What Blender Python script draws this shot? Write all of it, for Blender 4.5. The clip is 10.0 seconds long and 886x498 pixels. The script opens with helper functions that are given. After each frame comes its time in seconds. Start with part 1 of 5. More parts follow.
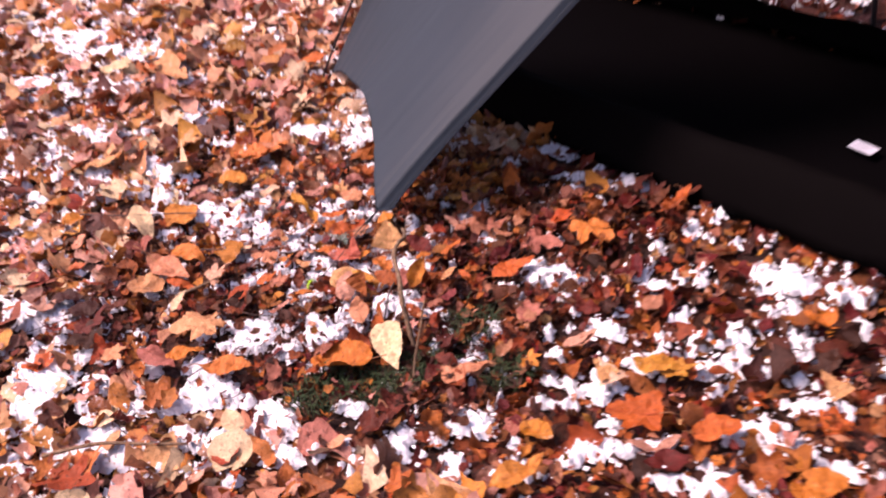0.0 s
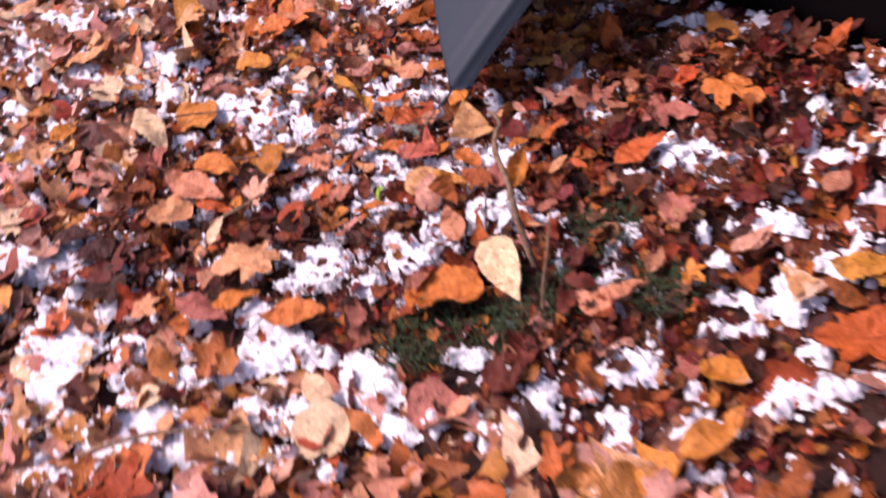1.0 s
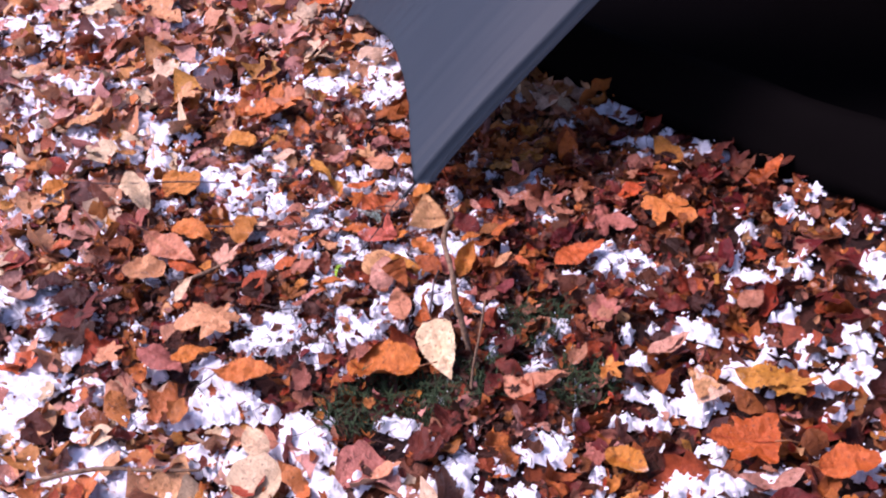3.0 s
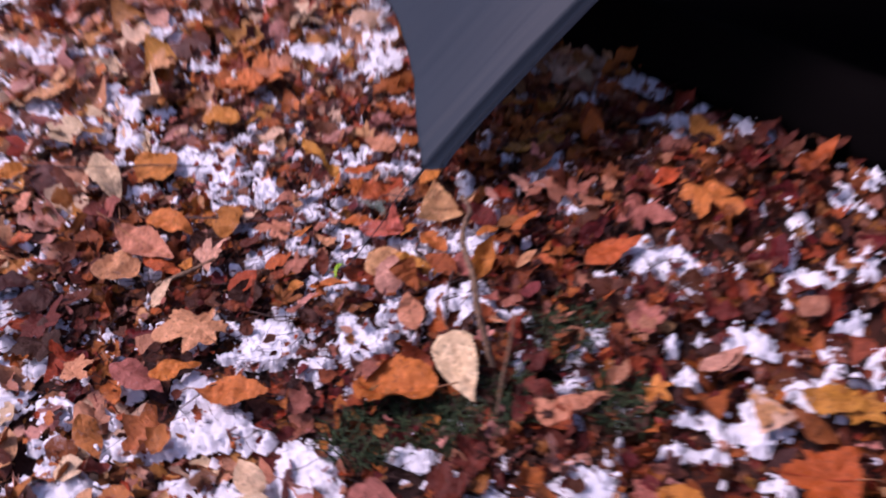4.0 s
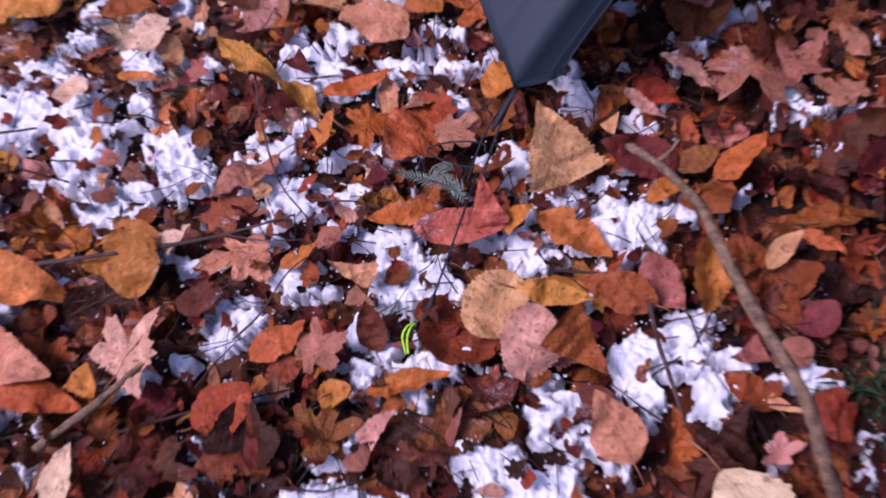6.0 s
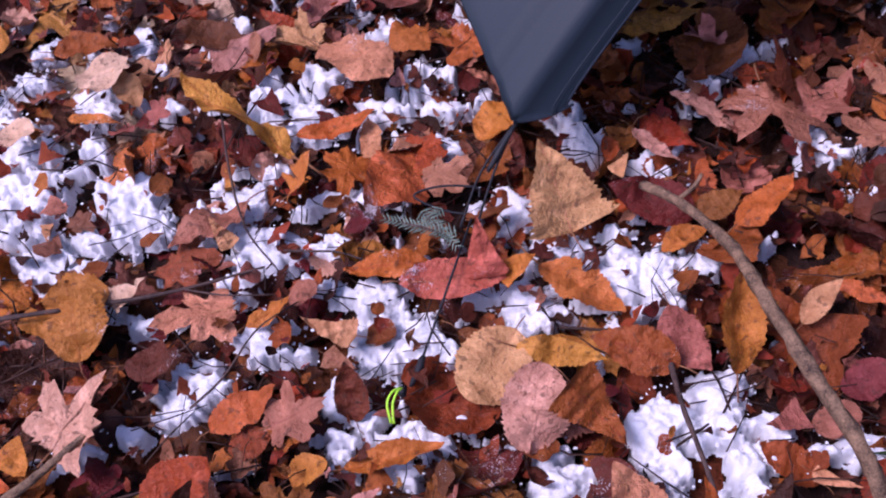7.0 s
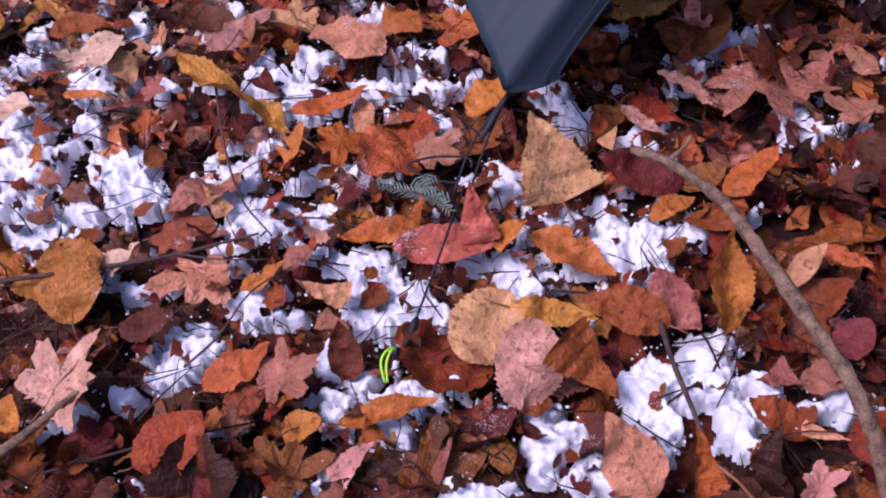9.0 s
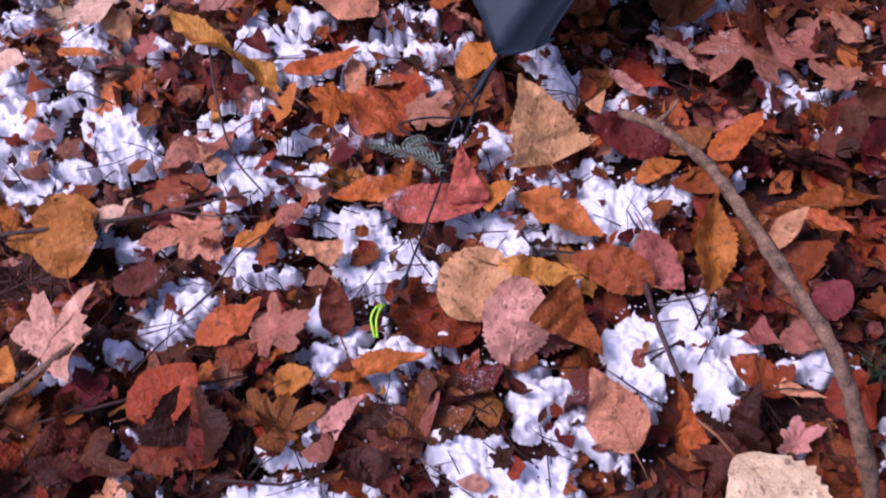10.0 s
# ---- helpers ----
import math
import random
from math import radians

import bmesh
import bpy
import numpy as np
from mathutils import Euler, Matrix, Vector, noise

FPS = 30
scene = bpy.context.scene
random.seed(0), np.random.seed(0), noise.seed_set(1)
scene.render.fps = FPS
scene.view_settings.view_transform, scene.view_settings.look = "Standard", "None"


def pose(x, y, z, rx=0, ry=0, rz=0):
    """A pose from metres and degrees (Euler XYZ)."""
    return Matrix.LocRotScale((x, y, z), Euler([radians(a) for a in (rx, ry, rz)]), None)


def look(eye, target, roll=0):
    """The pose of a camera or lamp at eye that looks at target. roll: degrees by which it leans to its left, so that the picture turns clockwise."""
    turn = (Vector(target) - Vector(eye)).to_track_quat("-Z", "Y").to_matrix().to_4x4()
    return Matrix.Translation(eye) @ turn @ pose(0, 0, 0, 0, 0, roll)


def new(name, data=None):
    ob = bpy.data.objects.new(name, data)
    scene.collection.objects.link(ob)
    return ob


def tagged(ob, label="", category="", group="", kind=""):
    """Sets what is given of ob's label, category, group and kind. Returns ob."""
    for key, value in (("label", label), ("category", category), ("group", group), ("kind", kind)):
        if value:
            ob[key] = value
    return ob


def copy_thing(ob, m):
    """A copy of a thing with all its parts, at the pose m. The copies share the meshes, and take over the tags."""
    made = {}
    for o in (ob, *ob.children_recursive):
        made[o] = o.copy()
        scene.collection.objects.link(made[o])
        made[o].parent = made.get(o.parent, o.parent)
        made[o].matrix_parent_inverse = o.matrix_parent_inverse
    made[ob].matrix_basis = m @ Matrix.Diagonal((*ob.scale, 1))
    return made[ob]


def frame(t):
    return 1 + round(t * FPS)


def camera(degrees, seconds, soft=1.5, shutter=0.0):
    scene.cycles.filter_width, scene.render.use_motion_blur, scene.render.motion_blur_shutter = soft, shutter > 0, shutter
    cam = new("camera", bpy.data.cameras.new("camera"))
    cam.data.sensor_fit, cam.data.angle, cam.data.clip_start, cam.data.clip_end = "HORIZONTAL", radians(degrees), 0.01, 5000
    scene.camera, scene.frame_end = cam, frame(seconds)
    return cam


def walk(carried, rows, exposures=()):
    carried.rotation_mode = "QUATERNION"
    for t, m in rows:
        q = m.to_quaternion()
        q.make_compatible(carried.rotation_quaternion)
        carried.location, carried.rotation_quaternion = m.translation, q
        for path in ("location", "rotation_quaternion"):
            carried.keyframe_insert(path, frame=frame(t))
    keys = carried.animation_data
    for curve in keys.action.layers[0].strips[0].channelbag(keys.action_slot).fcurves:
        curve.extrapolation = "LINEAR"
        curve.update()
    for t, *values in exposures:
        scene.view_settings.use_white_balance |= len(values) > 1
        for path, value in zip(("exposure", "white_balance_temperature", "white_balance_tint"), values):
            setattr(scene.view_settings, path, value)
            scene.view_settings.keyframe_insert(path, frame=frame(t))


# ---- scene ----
cam = camera(44.0, 10.0, soft=2.0, shutter=0.8)
PATH = [
    (0, (1.157, -1.156, 1.173), (0.186, 0.159, 0.021), -11.2),
    (0.5, (0.98, -1.035, 1.101), (0.057, 0.214, -0.159), -13.4),
    (1, (0.794, -0.921, 1.018), (-0.102, 0.224, -0.356), -17.8),
    (1.5, (0.724, -0.857, 1.005), (-0.09, 0.369, -0.351), -16.1),
    (2, (0.753, -0.9, 1.06), (-0.075, 0.455, -0.155), -13.8),
    (2.5, (0.875, -0.975, 1.071), (-0.005, 0.269, -0.224), -12.2),
    (2.7, (0.907, -0.986, 1.092), (0.002, 0.284, -0.16), -11.0),
    (3.8, (0.852, -0.906, 1.002), (-0.06, 0.366, -0.244), -10.1),
    (4, (0.753, -0.849, 1.004), (-0.096, 0.392, -0.314), -10.0),
    (4.5, (0.513, -0.655, 0.988), (-0.172, 0.495, -0.499), -10.2),
    (5, (0.343, -0.506, 0.86), (-0.238, 0.626, -0.683), -10.0),
    (5.2, (0.299, -0.457, 0.818), (-0.244, 0.616, -0.78), -11.4),
    (6.3, (0.128, -0.266, 0.636), (-0.195, 0.645, -1.115), -10.5),
    (6.5, (0.133, -0.264, 0.607), (-0.219, 0.699, -1.109), -10.7),
    (7, (0.123, -0.276, 0.593), (-0.198, 0.813, -1.054), -7.5),
    (7.5, (0.121, -0.297, 0.587), (-0.184, 0.822, -1.043), -6.8),
    (8, (0.116, -0.315, 0.578), (-0.168, 0.845, -1.026), -5.3),
    (8.5, (0.116, -0.322, 0.575), (-0.164, 0.85, -1.022), -4.9),
    (9, (0.118, -0.325, 0.571), (-0.165, 0.845, -1.026), -4.8),
    (9.5, (0.121, -0.331, 0.571), (-0.158, 0.828, -1.035), -4.6),
    (10, (0.118, -0.337, 0.578), (-0.133, 0.791, -1.055), -3.3),
]
walk(cam, [(t, look(eye, target, roll)) for t, eye, target, roll in PATH], ((0, 1.2, 7200, 44), (1.0, 1.0, 6700, 44), (1.5, 0.66, 6700, 45), (2.0, 0.75, 6500, 44), (2.7, 1.08, 5850, 40), (4.0, 0.40, 6000, 47), (5.0, 0.26, 5700, 48), (6.5, 0.46, 5500, 45), (10, 0.46, 5500, 44)))

# ---- light ----
world = bpy.data.worlds.new("sky")
scene.world = world
world.use_nodes = True
_nt = world.node_tree
_sky = _nt.nodes.new("ShaderNodeTexSky")
_sky.sky_type = "NISHITA"
_sky.sun_disc = False
_sky.sun_elevation, _sky.sun_rotation = radians(59), radians(-117)
_sky.air_density, _sky.dust_density = 1.0, 2.0
_bg = _nt.nodes["Background"]
_nt.links.new(_sky.outputs[0], _bg.inputs[0])
_bg.inputs[1].default_value = 0.10
sun_data = bpy.data.lights.new("sun", "SUN")
sun_data.energy, sun_data.angle, sun_data.color = 2.4, radians(22), (1.0, 0.94, 0.88)
sun = new("sun", sun_data)
sun.matrix_world = look((-4.3, -2.2, 8.1), (0, 0, 0))

# ---- small tools ----
rng = np.random.default_rng(7)


def mesh_from(name, verts, faces, mat, uvs=None, smooth=True):
    me = bpy.data.meshes.new(name)
    me.from_pydata([tuple(map(float, v)) for v in verts], [], [tuple(map(int, f)) for f in faces])
    if uvs is not None:
        layer = me.uv_layers.new(name="UVMap")
        idx = np.empty(len(me.loops), dtype=np.int32)
        me.loops.foreach_get("vertex_index", idx)
        layer.data.foreach_set("uv", np.asarray(uvs, dtype=np.float32)[idx].ravel())
    if smooth:
        me.polygons.foreach_set("use_smooth", [True] * len(me.polygons))
    if mat:
        me.materials.append(mat)
    me.update()
    return me


def thing(name, label, category, group="", kind="", data=None):
    return tagged(new(name, data), label, category, group, kind)


def part(name, data, parent, label=""):
    ob = new(name, data)
    ob.parent = parent
    return tagged(ob, label)


_tab = np.random.default_rng(3).random((256, 256))


def vnoise(x, y):
    """Smooth value noise on a 256-cell lattice, 0 to 1."""
    x, y = np.asarray(x, float), np.asarray(y, float)
    xi, yi = np.floor(x).astype(int), np.floor(y).astype(int)
    fx, fy = x - xi, y - yi
    fx, fy = fx * fx * (3 - 2 * fx), fy * fy * (3 - 2 * fy)
    a, b = _tab[xi % 256, yi % 256], _tab[(xi + 1) % 256, yi % 256]
    c, d = _tab[xi % 256, (yi + 1) % 256], _tab[(xi + 1) % 256, (yi + 1) % 256]
    return (a * (1 - fx) + b * fx) * (1 - fy) + (c * (1 - fx) + d * fx) * fy


def ground_z(x, y):
    x, y = np.asarray(x, float), np.asarray(y, float)
    return 0.022 * (vnoise(x * 3 + 9, y * 3 + 5) - 0.5) + 0.012 * (vnoise(x * 11, y * 11) - 0.5) - 0.012


def tube(path, radii, sides=8, wobble=0.0, seed=0):
    """A closed tapered tube along a path."""
    r = np.random.default_rng(seed)
    path = [Vector(p) for p in path]
    verts, faces = [], []
    n = len(path)
    for i, p in enumerate(path):
        d = (path[min(i + 1, n - 1)] - path[max(i - 1, 0)]).normalized()
        a = d.cross(Vector((0, 0, 1)) if abs(d.z) < 0.9 else Vector((1, 0, 0))).normalized()
        b = d.cross(a)
        for k in range(sides):
            w = 2 * math.pi * k / sides
            q = float(radii[i] * (1 + wobble * (r.random() - 0.5)))
            verts.append(p + q * (math.cos(w) * a + math.sin(w) * b))
    for i in range(n - 1):
        for k in range(sides):
            j = (k + 1) % sides
            faces.append((i * sides + k, i * sides + j, (i + 1) * sides + j, (i + 1) * sides + k))
    faces.append(tuple(range(sides - 1, -1, -1)))
    faces.append(tuple((n - 1) * sides + k for k in range(sides)))
    return verts, faces


def smooth_path(points, steps=6):
    """A Catmull-Rom curve through a few points."""
    p = [Vector(q) for q in points]
    p = [2 * p[0] - p[1]] + p + [2 * p[-1] - p[-2]]
    out = []
    for i in range(1, len(p) - 2):
        for k in range(steps):
            t = k / steps
            out.append(0.5 * (2 * p[i] + (p[i + 1] - p[i - 1]) * t + (2 * p[i - 1] - 5 * p[i] + 4 * p[i + 1] - p[i + 2]) * t * t
                              + (3 * p[i] - p[i - 1] - 3 * p[i + 1] + p[i + 2]) * t ** 3))
    out.append(p[-2])
    return out


# ---- materials ----
def material(name, rough=0.6, coat=0.0):
    m = bpy.data.materials.new(name)
    m.use_nodes = True
    nt = m.node_tree
    bsdf = nt.nodes["Principled BSDF"]
    bsdf.inputs["Roughness"].default_value = rough
    bsdf.inputs["Coat Weight"].default_value = coat
    bsdf.inputs["Specular IOR Level"].default_value = 0.35
    bsdf.inputs["Coat Roughness"].default_value = 0.3
    return m, nt, bsdf


def node(nt, kind, **values):
    n = nt.nodes.new(kind)
    for key, value in values.items():
        n.inputs[key.replace("_", " ")].default_value = value
    return n


def math_node(nt, op, a, b=None):
    n = nt.nodes.new("ShaderNodeMath")
    n.operation = op
    for i, v in enumerate((a, b)):
        if v is None:
            continue
        if isinstance(v, (int, float)):
            n.inputs[i].default_value = v
        else:
            nt.links.new(v, n.inputs[i])
    return n.outputs[0]


def mix_colour(nt, blend, fac, a, b):
    n = nt.nodes.new("ShaderNodeMix")
    n.data_type, n.blend_type = "RGBA", blend
    for socket, v in ((n.inputs[0], fac), (n.inputs[6], a), (n.inputs[7], b)):
        if isinstance(v, (int, float)):
            socket.default_value = v
        elif isinstance(v, tuple):
            socket.default_value = (*v, 1)
        else:
            nt.links.new(v, socket)
    return n.outputs[2]


COLOURS = {
    "ochre": (0.48, 0.17, 0.026), "orange": (0.45, 0.125, 0.016), "rust": (0.28, 0.057, 0.01), "tan": (0.52, 0.235, 0.105),
    "cream": (0.62, 0.42, 0.25), "pinkbrown": (0.34, 0.125, 0.072), "brown": (0.105, 0.027, 0.011), "darkred": (0.13, 0.020, 0.010),
    "red": (0.44, 0.11, 0.055), "redorange": (0.43, 0.082, 0.011), "pink": (0.54, 0.25, 0.175), "magenta": (0.2, 0.034, 0.04),
    "umber": (0.23, 0.066, 0.014), "sienna": (0.41, 0.122, 0.02), "peat": (0.045, 0.013, 0.006),
}


HUES = ("darkred", "sienna", "pinkbrown", "umber", "ochre", "rust", "peat", "orange", "tan", "sienna", "rust", "umber", "redorange", "darkred", "pinkbrown", "orange", "brown", "pink")
# damp browns, darkened further so the colour also carries shade
DAMP_SHADED_HUES = ("peat", "darkred", "brown", "rust", "darkred", "umber", "peat", "rust", "darkred", "brown", "peat", "rust", "pinkbrown")
# dry tans, made paler: brighter light on open litter is in the colour
DRY_LIT_HUES = ("ochre", "pinkbrown", "tan", "tan", "pink", "ochre", "cream", "tan", "rust", "pink", "cream", "orange", "pink", "tan", "sienna", "cream", "pinkbrown", "brown")


def leaf_material(name, colour=None, per_island=False, hues=HUES, sheen=0.22, stain=0.8):
    """Dry leaf: lateral veins off a midrib, brown spots, blotches; colour fixed or drawn at random from autumn hues."""
    m, nt, bsdf = material(name, 0.5, 0.0)
    bsdf.inputs["Specular IOR Level"].default_value = sheen
    if per_island:
        rand = nt.nodes.new("ShaderNodeNewGeometry").outputs["Random Per Island"]
    else:
        rand = nt.nodes.new("ShaderNodeObjectInfo").outputs["Random"]
    if colour is None:
        ramp = nt.nodes.new("ShaderNodeValToRGB")
        ramp.color_ramp.interpolation = "CONSTANT"
        keys = hues
        els = ramp.color_ramp.elements
        while len(els) < len(keys):
            els.new(0.5)
        for i, k in enumerate(keys):
            els[i].position = i / len(keys)
            els[i].color = (*COLOURS[k], 1)
        nt.links.new(rand, ramp.inputs[0])
        base = ramp.outputs[0]
    else:
        rgb = nt.nodes.new("ShaderNodeRGB")
        rgb.outputs[0].default_value = (*colour, 1)
        base = rgb.outputs[0]
    hsv = nt.nodes.new("ShaderNodeHueSaturation")
    nt.links.new(base, hsv.inputs["Color"])
    wander = math_node(nt, "FRACT", math_node(nt, "MULTIPLY", rand, 37.7))
    spread, least = (0.5, 0.75) if colour is None else (0.2, 1.0)
    nt.links.new(math_node(nt, "ADD", math_node(nt, "MULTIPLY", wander, spread), least), hsv.inputs["Value"])
    nt.links.new(math_node(nt, "ADD", math_node(nt, "MULTIPLY", math_node(nt, "FRACT", math_node(nt, "MULTIPLY", rand, 91.3)), 0.03), 0.485), hsv.inputs["Hue"])
    geo = nt.nodes.new("ShaderNodeNewGeometry")
    blotch = node(nt, "ShaderNodeTexNoise", Scale=64.0, Detail=6.0, Roughness=0.7)
    spots = node(nt, "ShaderNodeTexNoise", Scale=190.0, Detail=3.0, Roughness=0.6)
    for n in (blotch, spots):
        nt.links.new(geo.outputs["Position"], n.inputs["Vector"])
    mottle = nt.nodes.new("ShaderNodeMapRange")
    mottle.inputs["From Min"].default_value, mottle.inputs["From Max"].default_value = 0.36, 0.68
    nt.links.new(blotch.outputs[0], mottle.inputs[0])
    col = mix_colour(nt, "MULTIPLY", math_node(nt, "MULTIPLY", mottle.outputs[0], stain), hsv.outputs[0], (0.42, 0.30, 0.24))
    pale = node(nt, "ShaderNodeTexNoise", Scale=75.0, Detail=5.0, Roughness=0.7)
    nt.links.new(geo.outputs["Position"], pale.inputs["Vector"])
    fade = nt.nodes.new("ShaderNodeMapRange")
    fade.inputs["From Min"].default_value, fade.inputs["From Max"].default_value = 0.50, 0.72
    nt.links.new(pale.outputs[0], fade.inputs[0])
    bleached = nt.nodes.new("ShaderNodeHueSaturation")
    bleached.inputs["Saturation"].default_value, bleached.inputs["Value"].default_value = 0.95, 1.75
    nt.links.new(col, bleached.inputs["Color"])
    col = mix_colour(nt, "MIX", math_node(nt, "MULTIPLY", fade.outputs[0], 0.75), col, bleached.outputs[0])
    dark = math_node(nt, "GREATER_THAN", spots.outputs[0], 0.62)
    col = mix_colour(nt, "MIX", math_node(nt, "MULTIPLY", dark, 0.55), col, (0.07, 0.028, 0.016))
    uv = nt.nodes.new("ShaderNodeUVMap")
    sep = nt.nodes.new("ShaderNodeSeparateXYZ")
    nt.links.new(uv.outputs[0], sep.inputs[0])
    off = math_node(nt, "ABSOLUTE", sep.outputs[1])
    along = math_node(nt, "SUBTRACT", sep.outputs[0], math_node(nt, "MULTIPLY", off, 0.75))
    saw = math_node(nt, "PINGPONG", math_node(nt, "MULTIPLY", along, 11.0), 0.5)
    vein = math_node(nt, "MAXIMUM", math_node(nt, "LESS_THAN", saw, 0.04), math_node(nt, "LESS_THAN", off, 0.009))
    col = mix_colour(nt, "MULTIPLY", math_node(nt, "MULTIPLY", vein, 0.25), col, (0.5, 0.4, 0.36))
    net = node(nt, "ShaderNodeTexVoronoi", Scale=17.0, Randomness=1.0)
    net.feature = "DISTANCE_TO_EDGE"
    nt.links.new(uv.outputs[0], net.inputs["Vector"])
    mesh_vein = math_node(nt, "LESS_THAN", net.outputs["Distance"], 0.05)
    col = mix_colour(nt, "MULTIPLY", math_node(nt, "MULTIPLY", mesh_vein, 0.14), col, (0.55, 0.42, 0.36))
    dust = node(nt, "ShaderNodeTexNoise", Scale=950.0, Detail=2.0, Roughness=0.6)
    drift = node(nt, "ShaderNodeTexNoise", Scale=21.0, Detail=4.0, Roughness=0.6)
    for n in (dust, drift):
        nt.links.new(geo.outputs["Position"], n.inputs["Vector"])
    grains = math_node(nt, "GREATER_THAN", math_node(nt, "ADD", math_node(nt, "MULTIPLY", dust.outputs[0], 0.5), drift.outputs[0]), 0.965)
    col = mix_colour(nt, "MIX", math_node(nt, "MULTIPLY", grains, 0.4), col, (0.80, 0.80, 0.85))
    nt.links.new(col, bsdf.inputs["Base Color"])
    bump = node(nt, "ShaderNodeBump", Strength=0.9, Distance=0.003)
    rough = math_node(nt, "ADD", math_node(nt, "MULTIPLY", blotch.outputs[0], 0.4), 0.32)
    nt.links.new(rough, bsdf.inputs["Roughness"])
    height = math_node(nt, "ADD", math_node(nt, "MULTIPLY", math_node(nt, "MINIMUM", net.outputs["Distance"], 0.12), 0.5), math_node(nt, "ADD", math_node(nt, "MULTIPLY", spots.outputs[0], 0.8), blotch.outputs[0]))
    nt.links.new(height, bump.inputs["Height"])
    nt.links.new(bump.outputs[0], bsdf.inputs["Normal"])
    return m


def mottled(name, dark, light, scale, rough=0.8, bump=0.5, distance=0.003, coat=0.0, stretch=None):
    m, nt, bsdf = material(name, rough, coat)
    tex = nt.nodes.new("ShaderNodeTexCoord")
    a = node(nt, "ShaderNodeTexNoise", Scale=scale, Detail=6.0, Roughness=0.62)
    b = node(nt, "ShaderNodeTexNoise", Scale=scale * 7, Detail=4.0, Roughness=0.6)
    src = tex.outputs["Object"]
    if stretch:
        mp = nt.nodes.new("ShaderNodeMapping")
        mp.inputs["Scale"].default_value = stretch
        nt.links.new(src, mp.inputs[0])
        src = mp.outputs[0]
    nt.links.new(src, a.inputs["Vector"])
    nt.links.new(src, b.inputs["Vector"])
    fac = math_node(nt, "ADD", math_node(nt, "MULTIPLY", a.outputs[0], 0.6), math_node(nt, "MULTIPLY", b.outputs[0], 0.4))
    ramp = nt.nodes.new("ShaderNodeValToRGB")
    ramp.color_ramp.elements[0].position, ramp.color_ramp.elements[1].position = 0.36, 0.64
    ramp.color_ramp.elements[0].color, ramp.color_ramp.elements[1].color = (*dark, 1), (*light, 1)
    nt.links.new(fac, ramp.inputs[0])
    nt.links.new(ramp.outputs[0], bsdf.inputs["Base Color"])
    bn = node(nt, "ShaderNodeBump", Strength=bump, Distance=distance)
    nt.links.new(fac, bn.inputs["Height"])
    nt.links.new(bn.outputs[0], bsdf.inputs["Normal"])
    return m


def leafy_ground(name):
    """Matted old leaves trodden into the soil, leaf-sized cells in dark browns."""
    m, nt, bsdf = material(name, 0.85)
    tex = nt.nodes.new("ShaderNodeTexCoord")
    warp = node(nt, "ShaderNodeTexNoise", Scale=30.0, Detail=3.0)
    nt.links.new(tex.outputs["Object"], warp.inputs["Vector"])
    where = mix_colour(nt, "ADD", 0.03, tex.outputs["Object"], warp.outputs["Color"])
    cell = node(nt, "ShaderNodeTexVoronoi", Scale=26.0)
    nt.links.new(where, cell.inputs["Vector"])
    sep = nt.nodes.new("ShaderNodeSeparateColor")
    nt.links.new(cell.outputs["Color"], sep.inputs[0])
    ramp = nt.nodes.new("ShaderNodeValToRGB")
    ramp.color_ramp.interpolation = "CONSTANT"
    keys = ("peat", "brown", "umber", "peat", "rust", "brown", "pinkbrown", "peat")
    els = ramp.color_ramp.elements
    while len(els) < len(keys):
        els.new(0.5)
    for i, k in enumerate(keys):
        els[i].position, els[i].color = i / len(keys), (*COLOURS[k], 1)
    nt.links.new(sep.outputs[0], ramp.inputs[0])
    fine = node(nt, "ShaderNodeTexNoise", Scale=140.0, Detail=5.0, Roughness=0.65)
    nt.links.new(tex.outputs["Object"], fine.inputs["Vector"])
    col = mix_colour(nt, "MULTIPLY", fine.outputs[0], ramp.outputs[0], (0.25, 0.2, 0.17))
    nt.links.new(col, bsdf.inputs["Base Color"])
    bn = node(nt, "ShaderNodeBump", Strength=1.0, Distance=0.012)
    nt.links.new(math_node(nt, "ADD", math_node(nt, "MULTIPLY", cell.outputs["Distance"], 2.0), fine.outputs[0]), bn.inputs["Height"])
    nt.links.new(bn.outputs[0], bsdf.inputs["Normal"])
    return m


